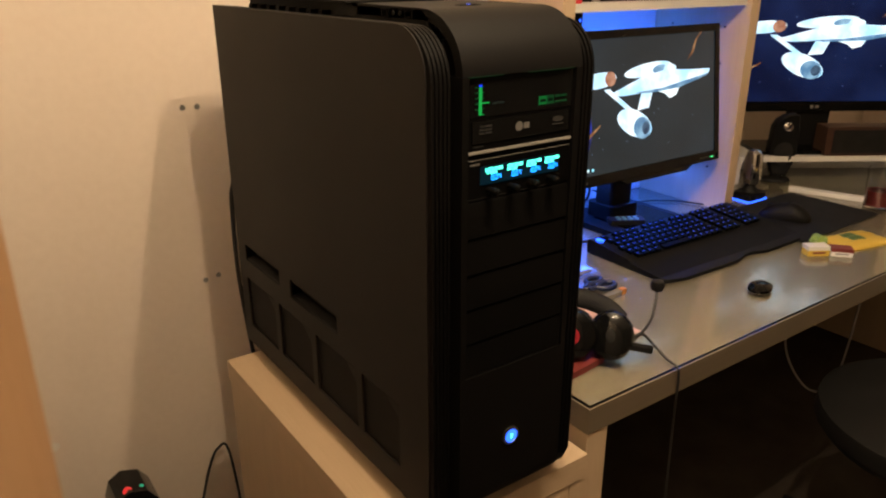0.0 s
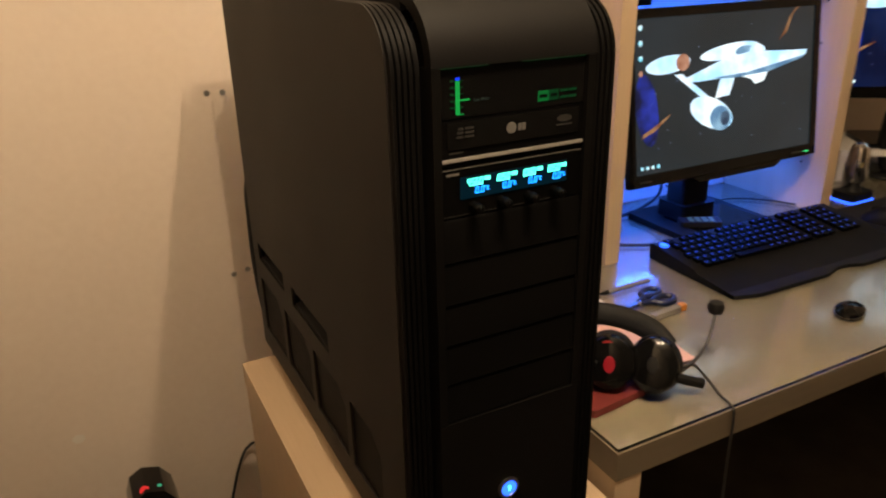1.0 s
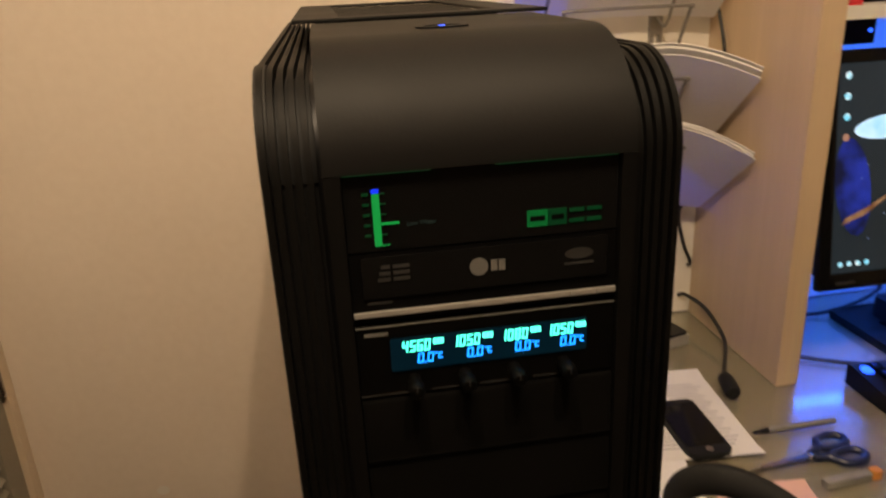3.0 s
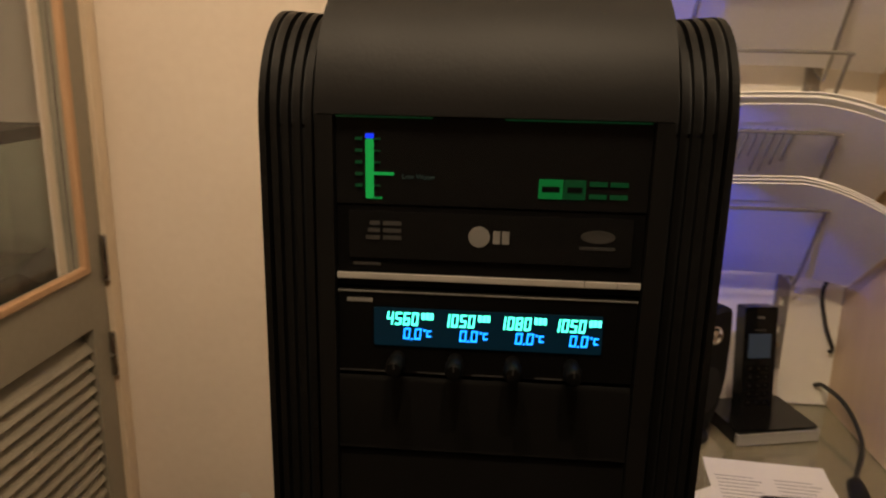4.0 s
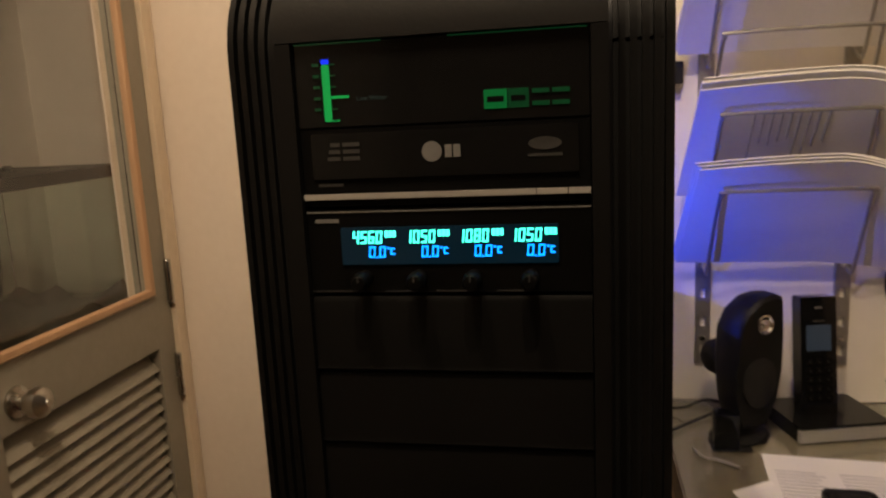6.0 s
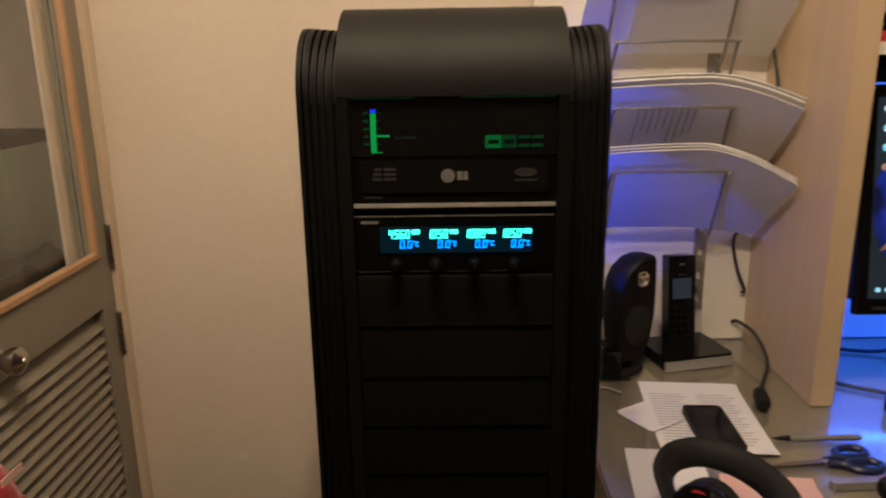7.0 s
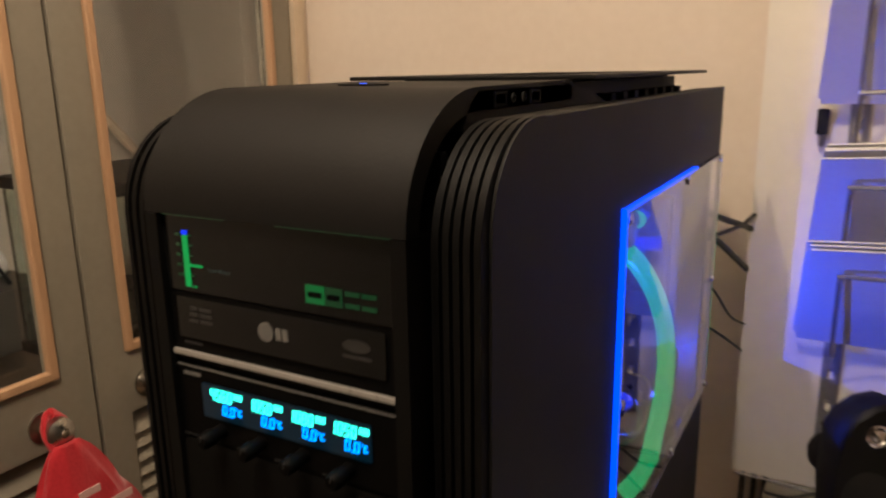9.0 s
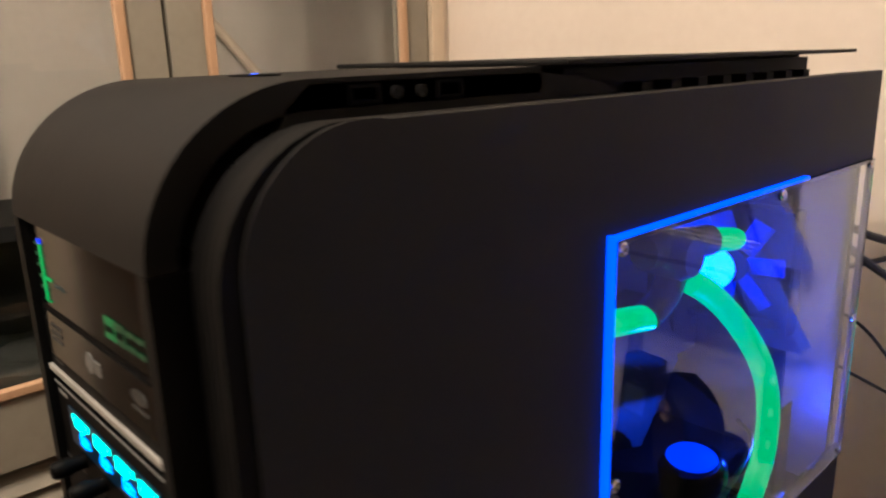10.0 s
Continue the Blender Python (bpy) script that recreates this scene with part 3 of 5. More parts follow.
for k in range(6):
    z = 1.2136 + k * 0.0056
    long_ = 0.0095 if k == 2 else 0.0030
    part("level_mark", box(-0.0558, -0.0558 + long_, RY - 0.0004, RY, z, z + 0.0007 + (0.0007 if k == 2 else 0)), M["level"] if k == 2 else M["dimgreen"], res)
    if k:
        part("scale_mark", box(-0.0650, -0.0615, RY - 0.0004, RY, z - 0.0004, z + 0.0011), M["dimgreen"], res)
part("level_foot", box(-0.0560, -0.0520, RY - 0.0004, RY, 1.2132, 1.2141), M["level"], res)
part("caption", lettering("Low Water", 0.0034, 0.0003, pose(-0.0425, RY, 1.2232, 90)), M["caption"], res, "faint lettering", smooth=0)
# glints drawn as thin glowing strips along the reservoir's top edge
part("edge_glint", box(-0.0740, -0.028, RY - 0.0002, RY + 0.0005, 1.2520, 1.2527), M["dimgreen"], res)
part("edge_glint", box(0.006, 0.0735, RY - 0.0002, RY + 0.0005, 1.2520, 1.2527), M["dimgreen"], res)
# maker's mark as plain green blocks
for x0, x1, mt in ((0.0230, 0.0345, "logogreen"), (0.0349, 0.0452, "dimgreen")):
    part("badge_block", box(x0, x1, RY - 0.0003, RY, 1.2158, 1.2252), M[mt], res, "green badge block")
    part("badge_slit", box(x0 + 0.0016, x1 - 0.0016, RY - 0.0006, RY - 0.0003, 1.2190, 1.2218), M["bayblack"], res, smooth=0)
for x0, x1 in ((0.0468, 0.0552), (0.0566, 0.0650)):
    for z0 in (1.2164, 1.2224):
        part("badge_bar", box(x0, x1, RY - 0.0004, RY, z0, z0 + 0.0022), M["dimgreen"], res, "green badge bar", smooth=0)

# disc drive
drv = part("disc_drive", box(-0.0745, 0.0745, -0.0060, 0.02, 1.1690, 1.2095), M["bayblack"], pc, "black optical drive with a silver strip", bevel=0.0006, segs=1)
part("drive_door", prism(rounded(-0.0685, 0.0690, 1.1835, 1.2070, 0.001), "y", -0.0072, -0.0058), M["gloss"], drv, bevel=0.0003, segs=1)
part("silver_strip", box(-0.0745, 0.0475, -0.0078, -0.0055, 1.1727, 1.1755), M["silver"], drv, "brushed silver strip", bevel=0.0006)
part("eject_button", box(0.0480, 0.0632, -0.0078, -0.0055, 1.1727, 1.1755), M["silver"], drv, bevel=0.0006)
part("silver_strip", box(0.0637, 0.0745, -0.0078, -0.0055, 1.1727, 1.1755), M["silver"], drv, bevel=0.0006)
part("badge_disc", lathe([(0.0052, 0), (0.0052, 0.0004), (0, 0.0004)], 24, pose(-0.0045, -0.0072, 1.1960, 90)), M["marking"], drv, "round grey badge")
for x0 in (0.0022, 0.0066):
    part("badge_bar", box(x0, x0 + 0.0036, -0.0076, -0.0071, 1.1928, 1.1992), M["marking"], drv)
part("disc_mark", lathe([(0.0075, 0), (0.0075, 0.0003), (0.0048, 0.0003), (0.0048, 0.0001), (0, 0.0001)], 24, pose(0.0525, -0.0072, 1.1980, 90), sx=1.1, sy=0.42), M["faint"], drv)
part("disc_mark", box(0.0440, 0.0610, -0.0075, -0.0071, 1.1916, 1.1930), M["faint"], drv)
for k, (x0, x1) in enumerate(((-0.0600, -0.0530), (-0.0515, -0.0425))):
    for j in range(3):
        part("disc_mark", box(x0 + 0.001 * j * (1 - k), x1, -0.0075, -0.0071, 1.1930 + j * 0.0036, 1.1950 + j * 0.0036), M["faint"], drv)
part("disc_mark", box(-0.0665, -0.0530, -0.0063, -0.0059, 1.1795, 1.1810), M["faint"], drv)

# fan controller with four read-outs and four knobs
fan = part("fan_controller", box(-0.0745, 0.0745, -0.0060, 0.02, 1.1222, 1.1670), M["bayblack"], pc, "black fan controller with a lit display", bevel=0.0006, segs=1)
part("rim_line", box(-0.0745, 0.0745, -0.0066, -0.0058, 1.1655, 1.1662), M["marking"], fan)
part("caption_bar", box(-0.0700, -0.0570, -0.0063, -0.0059, 1.1602, 1.1622), M["marking"], fan)
part("display", prism(rounded(-0.0562, 0.0582, 1.1375, 1.1575, 0.0008), "y", -0.0068, -0.0058), M["backlit"], fan, "dim blue-green display window")
SEG = {"0": "abcdef", "1": "bc", "2": "abged", "3": "abgcd", "4": "fgbc", "5": "afgcd", "6": "afgedc", "7": "abc", "8": "abcdefg", "9": "abcdfg"}


def digit(name, ch_, x, z, w, h, s, y, mat_):
    """One seven-bar figure, leaning a little, each bar a part."""
    bars = {"a": (0, w, h - s, h), "d": (0, w, 0, s), "g": (0, w, h / 2 - s / 2, h / 2 + s / 2), "f": (0, s, h / 2, h), "e": (0, s, 0, h / 2), "b": (w - s, w, h / 2, h), "c": (w - s, w, 0, h / 2)}
    for c in SEG[ch_]:
        u0, u1, v0, v1 = bars[c]
        e = 0.00014
        bar = prism([(x + u0 + e + 0.10 * v0, z + v0 + e), (x + u1 - e + 0.10 * v0, z + v0 + e), (x + u1 - e + 0.10 * v1, z + v1 - e), (x + u0 + e + 0.10 * v1, z + v1 - e)], "y", y - 0.0003, y)
        part(name, bar, mat_, fan, smooth=0)


for gx, txt in zip((-0.0500, -0.0215, 0.0065, 0.0335), ("4560", "1050", "1080", "1050")):
    for k, c in enumerate(txt):
        digit("speed_digit_bar", c, gx + k * 0.0042, 1.1487, 0.0035, 0.0070, 0.0011, -0.0069, M["cyan_digit"])
    for k in range(3):
        part("unit_mark", prism(rounded(gx + 0.0180 + k * 0.0021, gx + 0.0197 + k * 0.0021, 1.1522, 1.1556, 0.0004, 2), "y", -0.0072, -0.0069), M["cyan_digit"], fan, smooth=0)
    for k in range(2):
        digit("temperature_digit_bar", "0", gx + 0.0085 + k * 0.0056, 1.1412, 0.0036, 0.0062, 0.0010, -0.0069, M["blue_digit"])
    part("point", box(gx + 0.0127, gx + 0.0136, -0.0072, -0.0069, 1.1410, 1.1419), M["blue_digit"], fan, smooth=0)
    for u0, u1, v0, v1 in ((0.0190, 0.0200, 0.0046, 0.0056), (0.0206, 0.0213, 0.0016, 0.0052), (0.0213, 0.0230, 0.0045, 0.0052), (0.0213, 0.0230, 0.0016, 0.0023)):
        part("unit_mark", box(gx + u0, gx + u1, -0.0072, -0.0069, 1.1412 + v0, 1.1412 + v1), M["blue_digit"], fan, smooth=0)
for x in (-0.0440, -0.0145, 0.0145, 0.0440):
    part("knob", lathe([(0.0040, 0), (0.0040, 0.006), (0.0048, 0.008), (0.0044, 0.0145), (0.0034, 0.0158), (0, 0.016)], 18, pose(x, -0.0060, 1.1305, 90)), M["bayblack"], fan, "small black rubber knob")
    part("knob_line", box(x - 0.0004, x + 0.0004, -0.0223, -0.0219, 1.1310, 1.1340), M["faint"], fan)
for x0, x1 in ((-0.0745, -0.046), (-0.034, -0.018), (-0.006, 0.012), (0.026, 0.040)):
    part("foot_line", box(x0, x1, -0.0064, -0.0058, 1.1226, 1.1231), M["faint"], fan)

# the bay fronts sit a little back from the fascia
for top_ in (res, drv, fan):
    for ob in (top_, *top_.children_recursive):
        ob.data.transform(Matrix.Translation((0, 0.0052, 0)))

# inside: water block, tubing, blue fan, graphics card, pump
board = part("motherboard", box(-0.0635, -0.0615, 0.235, 0.598, 0.93, 1.275), M["void"], pc, "dark circuit board")
for k in range(4):
    part("memory_stick", box(-0.0613, -0.020, 0.300 + k * 0.010, 0.304 + k * 0.010, 1.09, 1.225), M["black"], board)
# the upper middle sink is made to glow, standing for blue light on it
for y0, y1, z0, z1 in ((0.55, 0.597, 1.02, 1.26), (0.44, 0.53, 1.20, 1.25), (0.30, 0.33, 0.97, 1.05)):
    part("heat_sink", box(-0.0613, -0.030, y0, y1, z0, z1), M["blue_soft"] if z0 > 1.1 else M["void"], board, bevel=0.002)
blk = part("water_block", lathe([(0.028, 0), (0.030, 0.004), (0.030, 0.014), (0.022, 0.020), (0.010, 0.022), (0, 0.022)], 24, pose(-0.0612, 0.42, 1.13, 0, 90)), M["void"], pc)
fitm = surf("clear_blue_fitting", (0.06, 0.06, 0.20), (0.09, 0.09, 0.28), 0.15)
fit_ = tube([(0.058, 0.345, 1.188), (0.060, 0.385, 1.186), (0.060, 0.432, 1.181)], 0.0125, 14)
part("tube_fitting", fit_, fitm, pc, "translucent blue fitting")
part("tube_fitting", lathe([(0.017, 0), (0.018, 0.01), (0.018, 0.03), (0.014, 0.036)], 18, pose(0.045, 0.375, 1.182, 0, 90)), fitm, pc)
part("tube_fitting", tube([(0.060, 0.348, 1.140), (0.060, 0.372, 1.150), (0.057, 0.392, 1.170)], 0.0115, 14), fitm, pc)
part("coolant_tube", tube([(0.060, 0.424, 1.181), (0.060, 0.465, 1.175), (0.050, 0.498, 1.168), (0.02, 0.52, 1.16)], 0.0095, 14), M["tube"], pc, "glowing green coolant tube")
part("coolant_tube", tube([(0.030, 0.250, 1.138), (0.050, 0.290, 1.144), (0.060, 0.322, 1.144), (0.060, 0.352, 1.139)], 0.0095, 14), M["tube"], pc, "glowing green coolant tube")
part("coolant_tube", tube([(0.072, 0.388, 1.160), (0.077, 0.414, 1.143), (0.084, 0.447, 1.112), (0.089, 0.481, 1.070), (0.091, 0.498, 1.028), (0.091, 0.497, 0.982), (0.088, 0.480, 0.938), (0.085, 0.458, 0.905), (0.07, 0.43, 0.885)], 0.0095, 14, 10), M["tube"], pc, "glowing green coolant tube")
part("graphics_card", box(-0.060, 0.048, 0.300, 0.585, 0.898, 0.936), M["black"], pc, "black graphics card", bevel=0.004)
pump = part("pump_housing", lathe([(0.028, 0), (0.030, 0.004), (0.030, 0.030), (0.025, 0.038), (0, 0.040)], 28, pose(0.045, 0.468, 0.937, 14, 0, 0)), M["gloss"], pc, "black pump top")
part("pump_light", lathe([(0.021, 0.0402), (0.019, 0.042), (0, 0.043)], 24, pose(0.045, 0.468, 0.937, 14, 0, 0), sx=1.1, sy=0.9), M["blue_soft"], pump, "blue lit disc")
# rail and holder added under case_light; the upright plate blocks part of its beam
part("lamp_rail", box(0.0485, 0.1000, 0.510, 0.560, 0.9300, 0.9362), M["void"], pc)
part("lamp_holder", prism(rounded(0.0700, 0.0900, 0.521, 0.539, 0.003), "z", 0.9364, 0.9600), M["rubber"], pc, "black holder added under the blue lamp", bevel=0.001)
part("lamp_shade", box(0.0950, 0.0965, 0.512, 0.5355, 0.9364, 1.020), M["black"], pc, "added black plate that cuts off the blue beam")
part("cooler_shroud", prism([(0.36, 0.99), (0.47, 0.96), (0.53, 1.03), (0.50, 1.10), (0.39, 1.08)], "x", -0.055, -0.012), M["black"], pc, bevel=0.006)
blade_m = surf("blue_translucent_plastic", (0.02, 0.04, 0.30), (0.03, 0.06, 0.42), 0.25)
fanb = part("rear_fan", holed("y", 0.576, 0.600, -0.050, 0.070, 1.060, 1.180, [(-0.044, 0.064, 1.066, 1.174)]), M["black"], pc, "black fan frame with blue blades", bevel=0.002)
for k in range(7):
    a = k * 2 * math.pi / 7
    bl = ribbon([(0.014, -0.010), (0.052, -0.006)], [(0.014, 0.010), (0.052, 0.016)], "y", -0.001, 0.001)
    bl.transform(pose(0.010, 0.588, 1.12, 0, math.degrees(a), 0) @ pose(0, 0, 0, 28, 0, 0))
    part("blade", bl, blade_m, fanb)
part("hub", lathe([(0.017, -0.008), (0.017, 0.008), (0, 0.009)], 20, pose(0.010, 0.588, 1.12, 90)), M["black"], fanb)
# added glowing plate, stands for blue light and reflections in the window
part("blue_cover", prism([(0.47, 1.20), (0.60, 1.225), (0.60, 1.10), (0.53, 1.13)], "x", -0.02, -0.017), M["blue_soft"], pc, "glowing plate standing for blue light and reflection")
part("inner_cable", tube([(0.05, 0.30, 0.96), (0.08, 0.36, 0.985), (0.085, 0.43, 0.965), (0.07, 0.52, 0.975), (0.03, 0.58, 0.96)], 0.0022, 6), M["cable"], pc)
part("inner_cable", tube([(0.04, 0.28, 0.99), (0.075, 0.33, 1.00), (0.085, 0.40, 0.97), (0.06, 0.47, 0.94)], 0.002, 6), M["cable"], pc)
for k in range(3):
    part("contact_block", box(0.020, 0.050, 0.235, 0.262, 1.045 + k * 0.028, 1.068 + k * 0.028), M["tube"] if k == 1 else M["dimgreen"], pc)
# plugs and leads behind
for y, z in ((0.62, 1.17), (0.62, 1.13)):
    part("rear_socket", box(0.03, 0.07, 0.612, 0.624, z - 0.012, z + 0.012), M["rubber"], pc, bevel=0.002)

CABLES = [
    (0.0042, [(0.06, 0.626, 1.180), (0.100, 0.665, 1.150), (0.141, 0.790, 1.108), (0.155, 0.828, 1.085), (0.165, 0.838, 0.9), (0.165, 0.832, 0.4), (0.150, 0.81, 0.006)]),
    (0.0042, [(0.06, 0.626, 1.165), (0.105, 0.668, 1.122), (0.139, 0.790, 1.050), (0.156, 0.826, 1.020), (0.180, 0.836, 0.85), (0.180, 0.830, 0.3), (0.170, 0.80, 0.006)]),
    (0.0030, [(0.05, 0.626, 1.120), (0.095, 0.660, 1.118), (0.130, 0.740, 1.122), (0.152, 0.820, 1.125), (0.172, 0.838, 1.00), (0.190, 0.834, 0.5), (0.190, 0.80, 0.006)]),
    (0.0018, [(0.05, 0.626, 1.090), (0.105, 0.665, 1.060), (0.128, 0.730, 1.000), (0.144, 0.800, 0.968), (0.150, 0.830, 0.95), (0.145, 0.835, 0.5), (0.130, 0.80, 0.006)]),
    (0.0018, [(0.05, 0.626, 1.040), (0.105, 0.665, 1.006), (0.142, 0.795, 0.928), (0.150, 0.830, 0.90), (0.150, 0.830, 0.3), (0.110, 0.79, 0.006)]),
]
for r_, pts in CABLES:
    solid("computer_lead", tube(pts, r_, 8, 8), M["cable"], "black lead running from the computer behind the board", "cable", "computer leads", at=pts[-1])
solid("mains_lead", tube([(-0.10, 0.624, 1.02), (-0.108, 0.636, 1.00), (-0.112, 0.642, 0.95), (-0.108, 0.650, 0.78), (-0.06, 0.70, 0.45), (0.0, 0.72, 0.12), (0.02, 0.72, 0.006)], 0.004, 8), M["cable"], "black mains lead behind the computer", "cable", at=(0.02, 0.72, 0.0))

# ---------------------------------------------------------------- ceiling lamp
lampo = thing("ceiling_lamp", (-0.03, -0.345, 2.42), "ceiling lamp with two bare warm bulbs", "lamp")
part("canopy", lathe([(0.06, 0), (0.055, -0.02), (0.02, -0.03), (0, -0.03)], 24, pose(-0.03, -0.345, 2.42)), M["nickel"], lampo)
for at in BULBS:
    part("arm", tube([(-0.03, -0.345, 2.395), ((at[0] - 0.03) / 2, (at[1] - 0.345) / 2, 2.34), (at[0], at[1], at[2] + 0.060)], 0.008, 8), M["nickel"], lampo)
    part("bulb", lathe([(0.013, 0.065), (0.013, 0.045), (0.022, 0.03), (0.029, 0.010), (0.028, -0.008), (0.018, -0.024), (0, -0.029)], 20, pose(at[0], at[1], at[2])), glow("bulb_glow", (1.0, 0.72, 0.42), 12), lampo, "glowing warm bulb")

# ---------------------------------------------------------------- paper rack on the wall
for x in (0.252, 0.449):
    st = thing("wall_strip", (x, 0.78, 0.81), "perforated steel shelf strip screwed to the wall", "shelf strip", "rack strips")
    holes = [(x - 0.0035, x + 0.0035, z, z + 0.014) for z in np.arange(0.828, 1.56, 0.045)]
    part("strip", holed("y", 0.7740, 0.7795, x - 0.011, x + 0.011, 0.812, 1.58, holes), M["steel"], st, bevel=0.0006, segs=1)
    for z in (0.835, 1.2, 1.55):
        part("screw", lathe([(0.0048, 0), (0.004, 0.002), (0, 0.0024)], 12, pose(x, 0.7740, z + 0.018, 90)), M["nickel"], st)


def pocket(z0, papers, droop):
    """A bent wire pocket, and the pile of paper that leans in it."""
    r = thing("wire_pocket", (0.35, 0.774, z0), "bent grey wire pocket of a wall paper rack", "paper rack", "rack pockets")
    w = [(0.252, 0.772, z0 - 0.012), (0.252, 0.752, z0 - 0.022), (0.250, 0.731, z0 - 0.012), (0.250, 0.652, z0 + 0.088), (0.252, 0.636, z0 + 0.106), (0.264, 0.632, z0 + 0.111),
         (0.422, 0.632, z0 + 0.111), (0.434, 0.636, z0 + 0.106), (0.437, 0.652, z0 + 0.088), (0.448, 0.731, z0 - 0.012), (0.449, 0.752, z0 - 0.022), (0.449, 0.772, z0 - 0.012)]
    part("wire", tube(w, 0.0026, 8, 5), M["steel"], r)
    if not papers:
        return
    n, rows = 16, 8
    pile = thing("paper_pile", (0.36, 0.74, z0), "pile of white paper leaning in the wire pocket", "paper", "paper piles")
    rng = random.Random(int(z0 * 1000))
    top = None
    for layer in range(4):
        bm = bmesh.new()
        grid = []
        sx, sz = (0, 0) if layer == 0 else (rng.uniform(-0.006, 0.006), rng.uniform(0.001, 0.010))
        for back in (0, 1):
            for i in range(n + 1):
                u = i / n
                for j in range(rows + 1):
                    v = j / rows
                    x = 0.208 + 0.322 * u + 0.012 * v * (1 - u) + sx
                    y, z = 0.745 - 0.132 * v, z0 - 0.006 + 0.148 * v + sz
                    e = max(0.0, u - 0.55) / 0.45
                    y += -0.020 * droop * e * e * v
                    z += -0.050 * droop * e ** 1.6 * (0.35 + 0.65 * v) + 0.006 * math.sin(3 * u) * v
                    k = 0.0022 * layer + 0.0018 * back
                    grid.append(bm.verts.new((x, y + k * 0.7, z + k * 0.7)))
        a = lambda b, i, j: grid[b * (n + 1) * (rows + 1) + i * (rows + 1) + j]
        for i in range(n):
            for j in range(rows):
                bm.faces.new((a(0, i, j), a(0, i + 1, j), a(0, i + 1, j + 1), a(0, i, j + 1)))
                bm.faces.new((a(1, i, j), a(1, i, j + 1), a(1, i + 1, j + 1), a(1, i + 1, j)))
        for i in range(n):
            for j in (0, rows):
                bm.faces.new((a(0, i, j), a(0, i + 1, j), a(1, i + 1, j), a(1, i, j)))
        for j in range(rows):
            for i in (0, n):
                bm.faces.new((a(0, i, j), a(0, i, j + 1), a(1, i, j + 1), a(1, i, j)))
        sheet_ = part("sheet", bm, M["paper"], pile)
        top = top or sheet_
    if papers == 2:
        for k in range(9):
            u = 0.26 + 0.035 * k
            ln = rng.uniform(0.25, 0.62)
            v1 = 0.80
            for x, v0 in ((0.208 + 0.322 * u, v1 - ln),):
                bar = ribbon([(0.745 - 0.132 * v0 - 0.0006, z0 - 0.006 + 0.148 * v0), (0.745 - 0.132 * v1 - 0.0006, z0 - 0.006 + 0.148 * v1 + 0.002)],
                             [(0.745 - 0.132 * v0 + 0.002, z0 - 0.006 + 0.148 * v0 + 0.002), (0.745 - 0.132 * v1 + 0.002, z0 - 0.006 + 0.148 * v1 + 0.004)], "x", x, x + 0.0012)
                part("print_bar", bar, M["print"], top)


pocket(0.985, 1, 1.0)
pocket(1.085, 2, 0.7)
pocket(1.185, 0, 0)
pocket(1.285, 1, 0.5)
clip = thing("cable_plug", (0.212, 0.77, 1.24), "small black plug hanging on the wall", "plug")
part("shell", prism(rounded(0.205, 0.219, 1.240, 1.272, 0.003), "y", 0.766, 0.776), M["rubber"], clip, bevel=0.001)
part("tip", box(0.2085, 0.2155, 0.768, 0.774, 1.226, 1.2395), M["nickel"], clip)

# leads on the wall and upright
for pts, r, nm in [
    ([(0.520, 0.745, 1.325), (0.532, 0.735, 1.28), (0.5385, 0.720, 1.22), (0.5385, 0.715, 1.15), (0.5385, 0.735, 1.08), (0.530, 0.755, 1.0), (0.508, 0.772, 0.950), (0.520, 0.773, 0.89), (0.536, 0.774, 0.852), (0.530, 0.770, 0.846)], 0.003, "black"),
    ([(0.520, 0.778, 0.786), (0.526, 0.762, 0.792), (0.533, 0.700, 0.790), (0.523, 0.620, 0.774), (0.492, 0.560, 0.7625), (0.475, 0.532, 0.7615)], 0.0034, "black"),
    ([(0.19, 0.735, 0.753), (0.22, 0.72, 0.762), (0.25, 0.735, 0.768), (0.28, 0.755, 0.757), (0.33, 0.74, 0.754)], 0.0022, "black"),
    ([(0.145, 0.765, 0.756), (0.20, 0.762, 0.757), (0.25, 0.755, 0.754), (0.27, 0.72, 0.753), (0.285, 0.69, 0.753)], 0.002, "grey"),
    ([(0.195, 0.655, 0.754), (0.24, 0.70, 0.754), (0.30, 0.735, 0.762), (0.35, 0.745, 0.766), (0.40, 0.750, 0.760)], 0.0022, "black"),
    ([(0.215, 0.60, 0.753), (0.225, 0.575, 0.753), (0.245, 0.565, 0.753), (0.265, 0.548, 0.753)], 0.002, "grey"),
    ([(0.58, 0.70, 0.754), (0.66, 0.72, 0.756), (0.76, 0.70, 0.757), (0.86, 0.70, 0.79), (0.87, 0.715, 0.86)], 0.0035, "black"),
    ([(0.58, 0.62, 0.754), (0.64, 0.56, 0.7545), (0.74, 0.515, 0.7545), (0.86, 0.508, 0.7545), (0.95, 0.512, 0.7545)], 0.0035, "black"),
    ([(0.90, 0.72, 0.80), (1.00, 0.68, 0.758), (1.08, 0.66, 0.754), (1.14, 0.60, 0.754), (1.20, 0.48, 0.754)], 0.002, "black"),
]:
    solid("desk_lead", tube(pts, r, 8, 8), M["cable" if nm == "black" else "greycable"], nm + " lead lying loose on the desk", "cable", "leads", at=pts[0])
inl = thing("inline_socket", (0.468, 0.505, 0.752), "black in-line socket at the end of a lead", "socket")
bm = lathe([(0.006, 0), (0.010, 0.006), (0.0115, 0.02), (0.0115, 0.046), (0.009, 0.052), (0.004, 0.053)], 16, pose(0.475, 0.532, 0.7622, 90, 0, -14))
part("body", bm, M["rubber"], inl)

